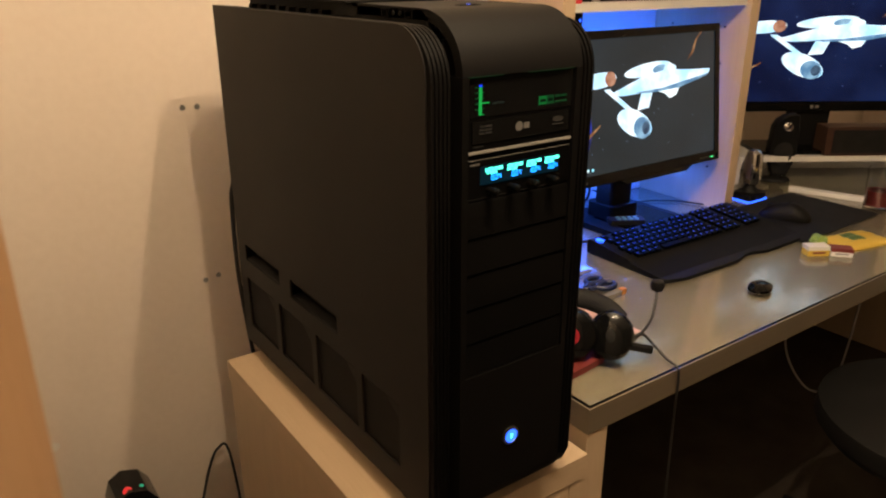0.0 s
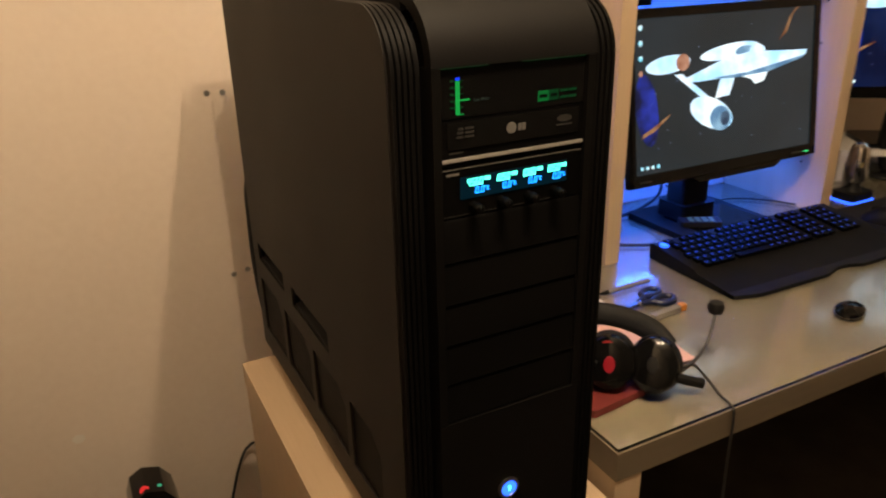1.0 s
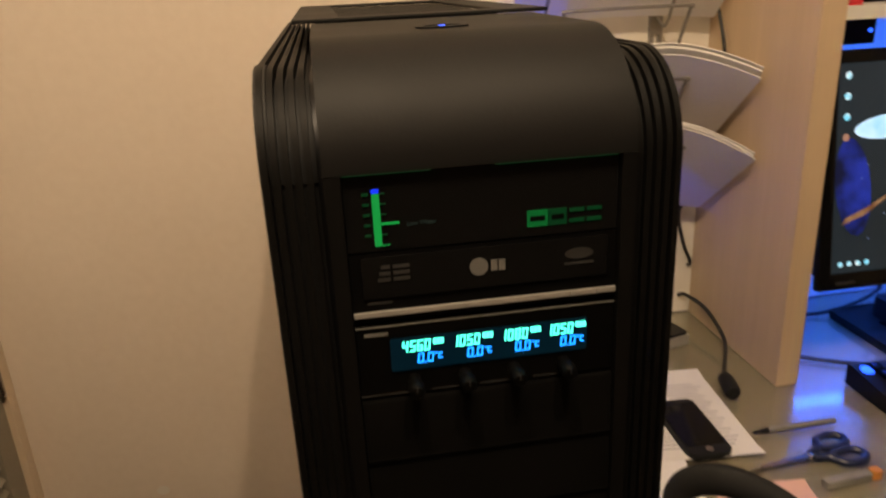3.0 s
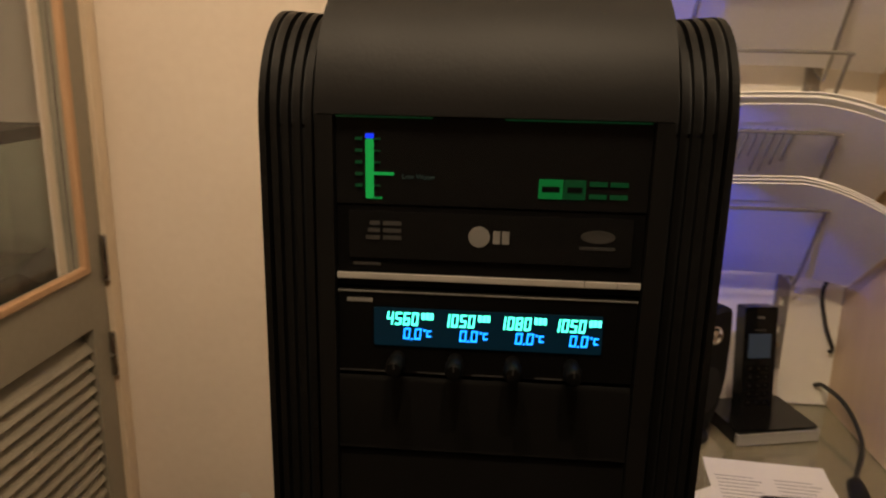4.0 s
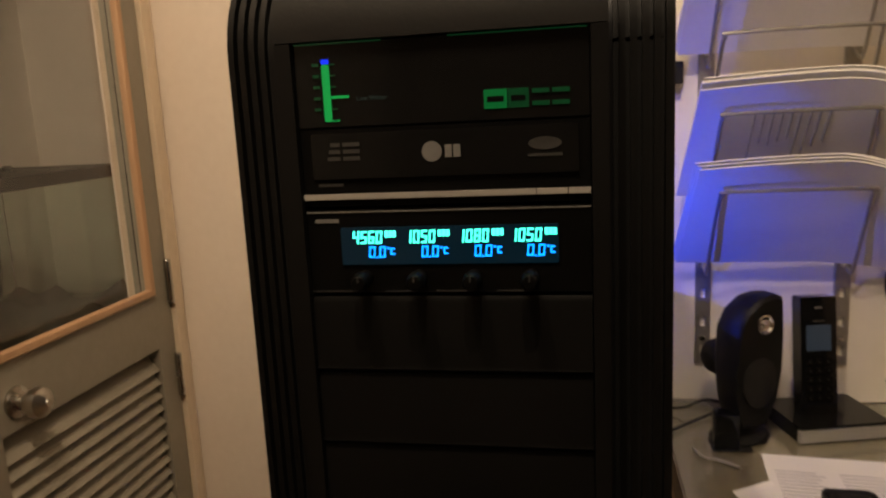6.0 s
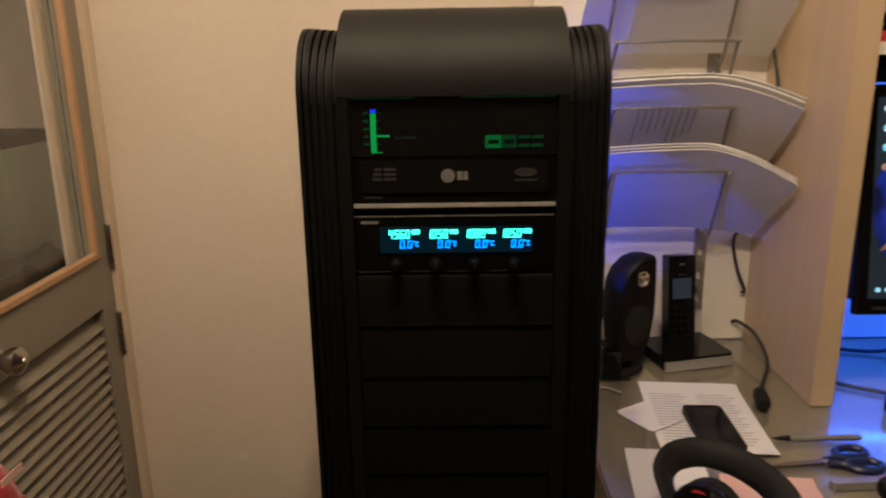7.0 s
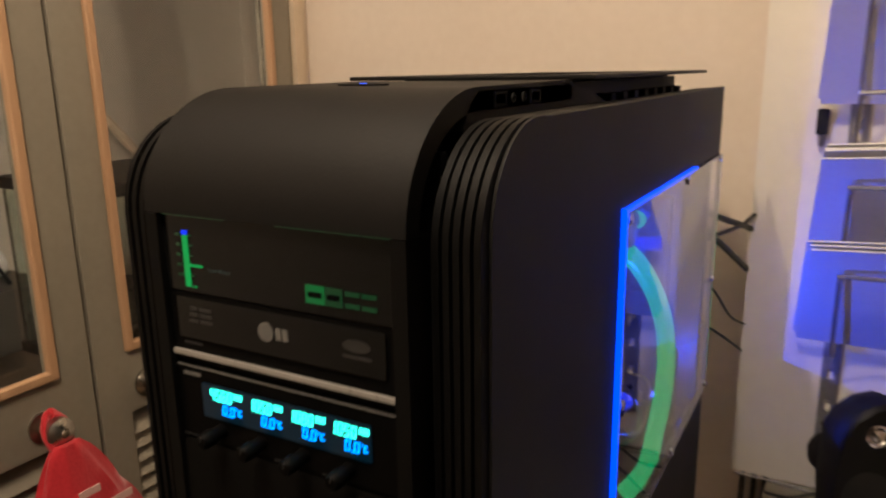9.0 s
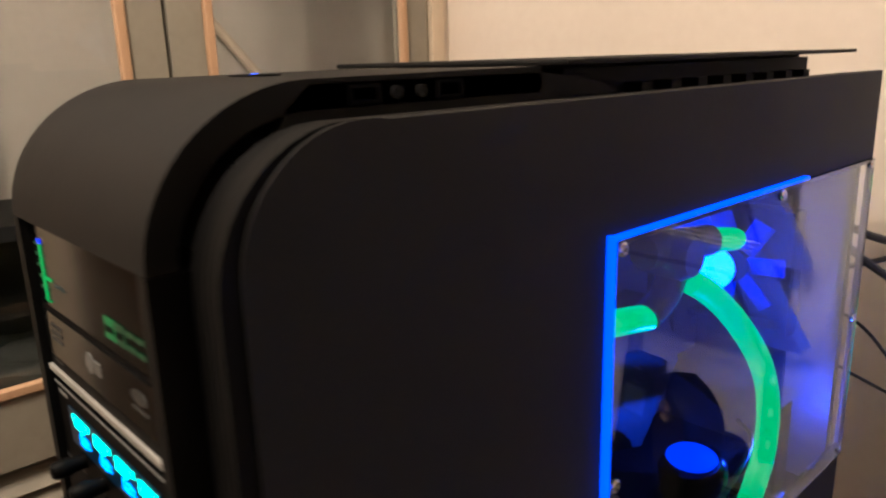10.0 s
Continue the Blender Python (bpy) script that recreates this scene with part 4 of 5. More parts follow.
# ---------------------------------------------------------------- speakers and cordless phone


def speaker(name, m, label):
    """Upright slant-topped desk loudspeaker on a round foot, facing -y, foot at the origin."""
    s = thing(name, (0, 0, 0), label, "loudspeaker", "loudspeakers")
    part("foot", lathe([(0.040, 0), (0.043, 0.003), (0.040, 0.008), (0.018, 0.013), (0.012, 0.03), (0.012, 0.05)], 28, sy=0.8), M["rubber"], s)
    outline = [(-0.024, 0.026), (0.020, 0.022), (0.034, 0.060), (0.039, 0.105), (0.036, 0.160), (0.030, 0.206), (0.020, 0.211), (-0.004, 0.207), (-0.026, 0.192), (-0.037, 0.172), (-0.040, 0.105), (-0.035, 0.060)]
    bm = bmesh.new()
    rows = []
    for y, k in ((-0.035, 0.80), (-0.036, 0.93), (-0.031, 1.0), (-0.012, 1.0), (0.006, 0.93), (0.018, 0.72), (0.022, 0.40)):
        rows.append([bm.verts.new((x * k, y - 0.006 * (z - 0.1) / 0.1 * (y < 0), 0.112 + (z - 0.112) * (0.25 + 0.75 * k))) for x, z in outline])
    for a, b in zip(rows, rows[1:]):
        for i in range(len(outline)):
            j = (i + 1) % len(outline)
            bm.faces.new((a[i], a[j], b[j], b[i]))
    bm.faces.new(rows[0])
    bm.faces.new(rows[-1][::-1])
    body = part("body", bm, M["black"], s, smooth=40)
    part("tweeter", lathe([(0.0135, 0), (0.0135, 0.003), (0.011, 0.004), (0.009, 0.002), (0.004, 0.003), (0, 0.005)], 24, pose(0.002, -0.0385, 0.172, 86)), M["chrome"], body, "chrome tweeter ring")
    part("woofer_grille", lathe([(0.027, 0), (0.027, 0.0025), (0.024, 0.0035), (0, 0.0055)], 28, pose(0, -0.0345, 0.092, 88), sy=1.35), M["meshgrille"], body, "black cloth grille")
    part("rear_pod", lathe([(0.022, 0), (0.026, 0.012), (0.026, 0.03), (0.02, 0.042), (0, 0.045)], 24, pose(0, 0.018, 0.105, -90)), M["black"], s)
    return place(s, m)


speaker("desk_speaker", pose(0.283, 0.648, 0.7505, 0, 0, 30), "black slant-topped speaker on a round foot")
speaker("desk_speaker", pose(1.560, 0.590, 0.7505, 0, 0, -42), "black slant-topped speaker beneath the television")
adp = thing("power_adapter", (0.262, 0.615, 0.7505), "small black box standing on the desk", "adapter")
part("case", prism(rounded(0.243, 0.275, 0.602, 0.628, 0.003), "z", 0.7508, 0.800), M["gloss"], adp, bevel=0.001)
part("base", prism(rounded(0.240, 0.292, 0.599, 0.640, 0.004), "z", 0.7503, 0.7507), M["rubber"], adp)

crd = thing("phone_cradle", (0, 0, 0), "black charging cradle with a silver front edge", "phone cradle")
part("base", prism(rounded(-0.064, 0.064, -0.052, 0.052, 0.006), "z", 0.0, 0.022), M["gloss"], crd, bevel=0.002)
part("silver_edge", prism(rounded(-0.0655, 0.0655, -0.0555, -0.047, 0.003), "z", 0.001, 0.0175), M["silver"], crd, "silver front edge", bevel=0.001)
part("back_rest", prism([(-0.005, 0.022), (0.022, 0.022), (0.018, 0.060), (0.010, 0.060)], "x", -0.026, 0.016), M["gloss"], crd, bevel=0.003)
place(crd, pose(0.407, 0.696, 0.7505, 0, 0, 14))
hnd = thing("cordless_phone", (0, 0, 0), "black cordless phone standing in its cradle", "telephone")
bd = part("body", prism(rounded(-0.025, 0.025, 0.0, 0.168, 0.004), "y", -0.013, 0.012), M["gloss"], hnd, bevel=0.004, segs=3)
part("screen", box(-0.017, 0.017, -0.0136, -0.0128, 0.092, 0.128), glow("phone_screen_glow", (0.28, 0.36, 0.46), 0.05), bd, "pale grey screen")
part("speaker_slot", box(-0.005, 0.005, -0.0135, -0.0128, 0.151, 0.154), M["marking"], bd)
part("caption_bar", box(-0.008, 0.008, -0.0135, -0.0128, 0.1325, 0.1350), M["faint"], bd)
for r_ in range(5):
    for c_ in range(3):
        part("key", prism(rounded(-0.0175 + c_ * 0.0125, -0.0075 + c_ * 0.0125, 0.020 + r_ * 0.013, 0.029 + r_ * 0.013, 0.002, 2), "y", -0.0140, -0.0128), M["bayblack"], bd)
        part("key_mark", box(-0.0140 + c_ * 0.0125, -0.0110 + c_ * 0.0125, -0.0142, -0.0139, 0.0235 + r_ * 0.013, 0.0255 + r_ * 0.013), M["faint"], bd)
place(hnd, pose(0.394, 0.690, 0.7705, -7, 0, 10))

# ---------------------------------------------------------------- papers, phone, scissors, pen
for nm, c, w, d, a, z, lab in (("paper_sheet", (0.367, 0.470), 0.156, 0.220, -5, 0.0004, "printed white leaflet lying on the desk"), ("paper_sheet", (0.288, 0.468), 0.06, 0.075, 32, 0.0002, "small torn slip of white paper"),
                               ("paper_sheet", (0.272, 0.300), 0.10, 0.14, -6, 0.0003, "white paper slip beside the headset"), ("paper_sheet", (0.385, 0.228), 0.115, 0.15, -6, 0.0005, "pink paper note under the headset")):
    p = thing(nm, (0, 0, 0), lab, "paper", "loose papers")
    vs = [-0.5, -0.47, -0.43, -0.38, -0.2, 0.0, 0.2, 0.38, 0.43, 0.47, 0.5]
    hz = [0.0003 + 0.0035 * max(0.0, abs(v) - 0.36) ** 1.5 / 0.052 for v in vs]
    sh = part("sheet", ribbon([(v * d, q + 0.0005) for v, q in zip(vs, hz)], [(v * d, q) for v, q in zip(vs, hz)], "x", -w / 2, w / 2), M["pink"] if "pink" in lab else M["paper"], p, smooth=60)
    if "leaflet" in lab:
        for col in (-0.068, 0.006):
            for k in range(19):
                ln = 0.060 * (0.75 + 0.25 * ((k * 7) % 5) / 5)
                part("print_bar", box(col, col + ln, -0.082 + k * 0.0085, -0.0800 + k * 0.0085, 0.0009, 0.0010), M["print"], sh)
    place(p, pose(c[0], c[1], 0.7503 + z, 0, 0, a))

mob = thing("mobile_phone", (0, 0, 0), "black mobile phone lying face up on the leaflet", "phone")
mb = part("body", prism(rounded(-0.029, 0.029, -0.064, 0.064, 0.010, 6), "z", 0, 0.010), M["rubber"], mob, bevel=0.002, segs=3)
part("screen", prism(rounded(-0.026, 0.026, -0.046, 0.052, 0.002), "z", 0.0100, 0.0104), M["gloss"], mb, "dark glass screen")
part("button", lathe([(0.005, 0.0100), (0.005, 0.0106), (0, 0.0106)], 14, pose(0, -0.054, 0)), M["nickel"], mb)
place(mob, pose(0.367, 0.423, 0.7518, 0, 0, -2))

sc = thing("scissors", (0, 0, 0), "scissors with dark blue handles lying on the desk", "scissors")
navy = surf("navy_plastic", (0.010, 0.016, 0.05), (0.016, 0.024, 0.075), 0.35)
for s in (-1, 1):
    part("blade", prism([(-0.002 * s, 0.0), (0.006 * s, 0.002), (0.004 * s, 0.06), (0.0, 0.095), (-0.003 * s, 0.05)][::s], "z", 0.003 + 0.0015 * (s + 1) / 2 * 1.4, 0.0045 + 0.0015 * (s + 1) / 2 * 1.4), M["nickel"], sc, "steel blade")
    ring = [(0.004 * s, -0.002, 0.005), (0.010 * s, -0.020, 0.006), (0.025 * s, -0.030, 0.006), (0.030 * s, -0.050, 0.006), (0.020 * s, -0.066, 0.006), (0.006 * s, -0.058, 0.006), (0.005 * s, -0.035, 0.006), (0.010 * s, -0.020, 0.006)]
    part("handle", tube(ring, 0.0052, 10, 6), navy, sc, "dark blue plastic handle")
part("pivot", lathe([(0.0045, 0.0028), (0.0045, 0.0082), (0.003, 0.009), (0, 0.009)], 14), M["chrome"], sc)
place(sc, pose(0.484, 0.334, 0.7503, 0, 0, 97))

pen = thing("ballpoint_pen", (0, 0, 0), "clear ballpoint pen with a dark tip", "pen")
clear = surf("clear_plastic", (0.20, 0.19, 0.17), (0.27, 0.26, 0.24), 0.2)
part("barrel", lathe([(0.0042, -0.045), (0.0045, -0.040), (0.0045, 0.050), (0.0040, 0.054), (0.0, 0.055)], 12, pose(0, 0, 0.0048, 0, 90)), clear, pen)
part("tip", lathe([(0.0010, -0.068), (0.0038, -0.050), (0.0042, -0.0452)], 12, pose(0, 0, 0.0048, 0, 90)), M["rubber"], pen)
place(pen, pose(0.510, 0.399, 0.7503, 0, 0, 1))
blis = thing("lighter", (0, 0, 0), "clear plastic lighter with an orange end", "lighter")
part("body", prism(rounded(-0.006, 0.006, -0.034, 0.03, 0.003), "z", 0, 0.010), clear, blis, bevel=0.0015)
part("cap", prism(rounded(-0.006, 0.006, 0.0305, 0.044, 0.003), "z", 0, 0.011), surf("orange_plastic", (0.55, 0.20, 0.03), (0.65, 0.27, 0.05), 0.35), blis, bevel=0.0015)
place(blis, pose(0.500, 0.284, 0.7503, 0, 0, -86))

# ---------------------------------------------------------------- headset on a red wallet
wal = thing("red_wallet", (0.25, 0.15, 0.7503), "dark red leather wallet lying under the headset", "wallet")
wb = prism(rounded(-0.052, 0.052, -0.040, 0.040, 0.005), "z", 0, 0.011)
part("cover", wb, M["maroon"], wal, bevel=0.0025).matrix_basis = Matrix.Identity(4)
for ob in list(wal.children):
    ob.matrix_basis = pose(0, 0, 0, 0, 0, 6)
    ob.location = (0.0, 0.0, 0.0)
wal.children[0].data.transform(Matrix.Translation((0.25, 0.15, 0.7503)))

hs = thing("headset", (0.30, 0.17, 0.7503), "black gaming headset with a red badge and boom microphone", "headset")
dirn = pose(0, 0, 0, 0, 0, -22)


def cup(c, flip, name):
    m = Matrix.Translation(c) @ pose(0, 0, 0, 0, 0, 48 if flip else 40) @ pose(0, 0, 0, 0, -72 if flip else -64, 0)
    cp = part(name, lathe([(0.032, 0), (0.035, 0.004), (0.036, 0.014), (0.033, 0.022), (0.024, 0.027), (0, 0.029)], 28, m, sx=1.12), M["gloss"], hs, "gloss black ear cup")
    part("cushion", lathe([(0.027, -0.001), (0.035, -0.004), (0.038, -0.012), (0.035, -0.020), (0.025, -0.022), (0.021, -0.014), (0, -0.012)], 28, m, sx=1.1), M["rubber"], cp, "soft black cushion")
    part("badge", lathe([(0.010, 0.0285), (0.009, 0.0297), (0, 0.0305)], 20, m, sx=1.2, sy=0.8), glow("red_badge_glow", (0.8, 0.02, 0.03), 0.22) if flip else M["rubber"], cp, "glowing red badge" if flip else "")
    if flip:
        part("badge", lathe([(0.010, 0.0235), (0.009, 0.0270), (0, 0.0280)], 16, m @ pose(0.026, 0.003, -0.002), sx=0.7, sy=1.1), surf("red_enamel", (0.30, 0.02, 0.02), (0.4, 0.03, 0.03), 0.3), cp, "red trim")
    return cp


cup((0.264, 0.152, 0.799), True, "ear_cup")
cup((0.318, 0.120, 0.793), False, "ear_cup")
band = [(0.240, 0.150, 0.800), (0.230, 0.176, 0.814), (0.232, 0.204, 0.824), (0.250, 0.226, 0.829), (0.280, 0.233, 0.831), (0.308, 0.222, 0.830), (0.332, 0.194, 0.827), (0.347, 0.160, 0.820), (0.350, 0.130, 0.806)]
part("headband", tube(band, 0.0065, 12, 8, flat=2.6), M["rubber"], hs, "padded black headband")
part("yoke", tube([(0.236, 0.160, 0.812), (0.238, 0.146, 0.798), (0.248, 0.128, 0.778)], 0.006, 8), M["black"], hs)
boom = part("boom", tube([(0.346, 0.104, 0.786), (0.366, 0.098, 0.792), (0.400, 0.106, 0.807), (0.428, 0.122, 0.830), (0.437, 0.129, 0.840)], 0.0024, 8), M["cable"], hs, "bent microphone boom")
part("microphone", lathe([(0.003, -0.012), (0.010, -0.008), (0.0125, 0), (0.010, 0.008), (0, 0.0125)], 18, pose(0.441, 0.132, 0.847)), M["rubber"], boom, "black foam microphone")
part("microphone_mount", tube([(0.334, 0.104, 0.778), (0.356, 0.088, 0.772), (0.372, 0.078, 0.768)], 0.0075, 10, 4), M["black"], hs)
part("lead", tube([(0.352, 0.100, 0.782), (0.368, 0.096, 0.790), (0.382, 0.082, 0.772), (0.386, 0.058, 0.756), (0.384, 0.035, 0.7525), (0.382, 0.027, 0.735), (0.381, 0.026, 0.66), (0.390, 0.028, 0.45), (0.42, 0.05, 0.2), (0.44, 0.08, 0.01)], 0.0021, 8), M["cable"], hs)

# ---------------------------------------------------------------- keyboard, puck, mouse
kb = thing("keyboard", (0, 0, 0), "black gaming keyboard with blue lit keys and palm rest", "keyboard")
part("base", prism([(-0.110, 0.0), (0.112, 0.0), (0.112, 0.030), (0.104, 0.033), (-0.010, 0.020), (-0.018, 0.014), (-0.095, 0.008), (-0.110, 0.003)], "x", -0.250, 0.250), M["black"], kb, bevel=0.002)
rest = [(-0.250, -0.110), (-0.20, -0.125), (-0.02, -0.125), (0.02, -0.112), (0.05, -0.112), (0.08, -0.125), (0.22, -0.122), (0.250, -0.105), (0.250, -0.088), (-0.250, -0.088)]
part("palm_rest", prism(rest, "z", 0.0, 0.0075), M["rubber"], kb, "black rubber palm rest", bevel=0.002)
legend = glow("blue_key_light", (0.03, 0.12, 1.0), 0.45)
kbm = bmesh.new()
prism(rounded(-0.0082, 0.0082, -0.0080, 0.0080, 0.0015, 2), "z", 0.0, 0.0065, kbm)
nface = len(kbm.faces)
for x0, x1, y0, y1 in ((-0.0045, -0.0025, -0.001, 0.004), (-0.001, 0.0030, 0.0012, 0.0026)):
    box(x0, x1, y0, y1, 0.0066, 0.0068, kbm)
key_me = finish("key", kbm, [M["bayblack"], legend], 0, 2, 0)
for f in key_me.polygons[nface:]:
    f.material_index = 1
for r_ in range(6):
    for c_ in range(23):
        if c_ in (15, 19) and r_ != 9 or (r_ == 5 and 4 <= c_ <= 8) or (r_ == 0 and c_ in (1, 6, 11)):
            continue
        ky = -0.006 + (5 - r_) * 0.0192 - 0.0
        k = new("key", key_me)
        k.parent = kb
        k.location = (-0.222 + c_ * 0.0196 + (0.004 * (r_ % 3) if c_ < 15 else 0), ky, 0.0205 + (ky + 0.01) * 0.114)
        k.rotation_euler = (radians(6.5), 0, 0)
part("space_bar", prism(rounded(-0.135, -0.045, -0.0140, 0.0020, 0.002), "z", 0.0205, 0.0265), M["bayblack"], kb, bevel=0.001)
part("media_button", lathe([(0.009, 0.030), (0.009, 0.0345), (0, 0.0352)], 16, pose(-0.236, 0.088, 0)), M["blue_led"], kb, "blue lit button")
place(kb, pose(0.895, 0.374, 0.7505, 0, 0, -1))

puck = thing("small_mouse", (0, 0, 0), "small flat black travel mouse", "mouse")
pk = part("shell", lathe([(0.021, 0), (0.0235, 0.004), (0.022, 0.010), (0.014, 0.015), (0, 0.017)], 28, sx=1.5), M["gloss"], puck)
part("seam", lathe([(0.0238, 0.0042), (0.0238, 0.0052), (0.02, 0.0052)], 28, sx=1.5), M["nickel"], puck, "thin silver seam")
part("wheel", lathe([(0.004, -0.002), (0.004, 0.002)], 12, pose(0.012, 0, 0.0140, 90)), M["rubber"], puck)
place(puck, pose(0.772, 0.135, 0.7503, 0, 0, 20))

pad = thing("mouse_mat", (1.28, 0.36, 0.7503), "large thin black cloth mouse mat", "mouse mat")
part("mat", prism(rounded(1.10, 1.47, 0.235, 0.485, 0.015), "z", 0.7503, 0.7533), M["rubber"], pad, bevel=0.0008, segs=1)
mou = thing("gaming_mouse", (0, 0, 0), "black gaming mouse on the mat", "mouse")
bm = bmesh.new()
bmesh.ops.create_uvsphere(bm, u_segments=24, v_segments=14, radius=1)
for v in bm.verts:
    x, y, z = v.co
    v.co = (0.034 * x * (1 - 0.16 * math.cos(y * 2.2)), 0.064 * y, max(0.0, 0.040 * z * (1 - 0.35 * y * y) + (0.006 if y < 0 else 0.0)))
part("shell", bm, M["black"], mou, smooth=60)
part("wheel", lathe([(0.011, -0.0035), (0.012, 0), (0.011, 0.0035)], 18, pose(0, 0.036, 0.024, 0, 90)), M["rubber"], mou)
place(mou, pose(1.235, 0.362, 0.7535, 0, 0, 20))

# ---------------------------------------------------------------- screens


def wallpaper(w, h, parent, y, dim):
    """The picture on a screen: a white craft over a dark sky, in flat glowing shapes."""
    def shape(name, pts, mat_, lift):
        part(name, prism([((u - 0.5) * w, v * h) for u, v in pts], "y", y - lift, y - lift + 0.00005), mat_, parent, smooth=0)

    def oval(cu, cv, ru, rv, tilt=0, n=20):
        out = []
        for k in range(n):
            a = 2 * math.pi * k / n
            dx, dy = ru * w * math.cos(a), rv * h * math.sin(a)
            t = radians(tilt)
            out.append((cu + (dx * math.cos(t) - dy * math.sin(t)) / w, cv + (dx * math.sin(t) + dy * math.cos(t)) / h))
        return out
    hull = sky_paint("picture_white" + dim, (0.36, 0.68, 0.95), (0.88, 0.98, 1.0), 1.15, 14)
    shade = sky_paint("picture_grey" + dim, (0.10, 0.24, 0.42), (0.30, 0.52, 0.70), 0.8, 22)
    rust = sky_paint("picture_rust" + dim, (0.30, 0.10, 0.05), (0.55, 0.28, 0.18), 0.8, 30)
    deep = sky_paint("picture_deep" + dim, (0.02, 0.04, 0.08), (0.08, 0.14, 0.22), 0.8, 40)
    neb = sky_paint("picture_blue" + dim, (0.0, 0.006, 0.05), (0.02, 0.05, 0.55), 0.55, 18)
    flare = sky_paint("picture_flare" + dim, (0.30, 0.10, 0.03), (0.75, 0.40, 0.18), 0.5, 30)
    shape("nebula", oval(0.06, 0.42, 0.055, 0.24, 8), neb, 0.0003)
    shape("flare", [(0.78, 0.78), (0.83, 0.84), (0.86, 0.95), (0.90, 1.0), (0.885, 1.0), (0.845, 0.94), (0.82, 0.86)], flare, 0.0004)
    shape("flare", [(0.03, 0.24), (0.10, 0.28), (0.17, 0.36), (0.18, 0.38), (0.11, 0.32), (0.04, 0.27)], flare, 0.0004)
    shape("engine", oval(0.17, 0.70, 0.115, 0.058, 4), hull, 0.0005)
    shape("engine_cap", oval(0.245, 0.705, 0.035, 0.055, 0), rust, 0.0006)
    shape("engine", oval(0.50, 0.745, 0.165, 0.050, 5), hull, 0.0005)
    shape("engine_shadow", oval(0.58, 0.74, 0.05, 0.032, 5), shade, 0.0006)
    shape("strut", [(0.20, 0.63), (0.24, 0.63), (0.40, 0.44), (0.36, 0.44)], hull, 0.0005)
    shape("saucer", [(0.23, 0.585), (0.45, 0.69), (0.62, 0.73), (0.80, 0.71), (0.96, 0.70), (0.95, 0.665), (0.80, 0.61), (0.55, 0.575), (0.32, 0.565)], hull, 0.0007)
    shape("saucer_shadow", [(0.40, 0.578), (0.60, 0.590), (0.95, 0.665), (0.93, 0.645), (0.72, 0.575), (0.50, 0.562)], shade, 0.0008)
    shape("dome", oval(0.655, 0.735, 0.045, 0.035, 0), hull, 0.0008)
    shape("keel", [(0.56, 0.57), (0.72, 0.575), (0.70, 0.52), (0.65, 0.50), (0.62, 0.54)], hull, 0.0006)
    shape("neck", [(0.42, 0.44), (0.50, 0.45), (0.53, 0.575), (0.45, 0.575)], hull, 0.0005)
    shape("hull", oval(0.40, 0.345, 0.125, 0.100, -22), hull, 0.0009)
    shape("hull_shadow", oval(0.45, 0.30, 0.060, 0.085, -18), shade, 0.0010)
    shape("dish", oval(0.475, 0.295, 0.026, 0.050, -10), deep, 0.0011)
    rng = random.Random(7)
    star = sky_paint("picture_star" + dim, (0.2, 0.3, 0.6), (0.5, 0.6, 0.9), 0.6, 40)
    for _ in range(16):
        u, v = rng.uniform(0.05, 0.95), rng.uniform(0.08, 0.95)
        shape("star", [(u, v), (u + 0.004, v), (u + 0.004, v + 0.007), (u, v + 0.007)], star, 0.0003)
    ico = sky_paint("picture_icon" + dim, (0.2, 0.7, 0.9), (0.9, 1.0, 1.0), 1.0, 60)
    for k in range(4):
        shape("icon", oval(0.030 + 0.028 * k, 0.045, 0.008, 0.013), ico, 0.0012)
    for k in range(4):
        shape("icon", oval(0.030, 0.945 - 0.095 * k, 0.010, 0.018), ico if k < 3 else rust, 0.0012)




def sky_paint(name, a, b, strength, scale):
    """Light of a screen, mottled between two colours."""
    if name in bpy.data.materials:
        return bpy.data.materials[name]
    m, nt, bsdf = nodes_of(name)
    n, k = nt.nodes, nt.links.new
    co, no, ra = n.new("ShaderNodeTexCoord"), n.new("ShaderNodeTexNoise"), n.new("ShaderNodeValToRGB")
    no.inputs["Scale"].default_value, no.inputs["Detail"].default_value = scale, 4
    ra.color_ramp.elements[0].position, ra.color_ramp.elements[1].position = 0.38, 0.62
    ra.color_ramp.elements[0].color, ra.color_ramp.elements[1].color = (*a, 1), (*b, 1)
    k(co.outputs["Object"], no.inputs["Vector"])
    k(no.outputs["Fac"], ra.inputs["Fac"])
    k(ra.outputs["Color"], bsdf.inputs["Emission Color"])
    bsdf.inputs["Base Color"].default_value = (0.01, 0.01, 0.01, 1)
    bsdf.inputs["Emission Strength"].default_value = strength
    bsdf.inputs["Roughness"].default_value = 0.25
    return m


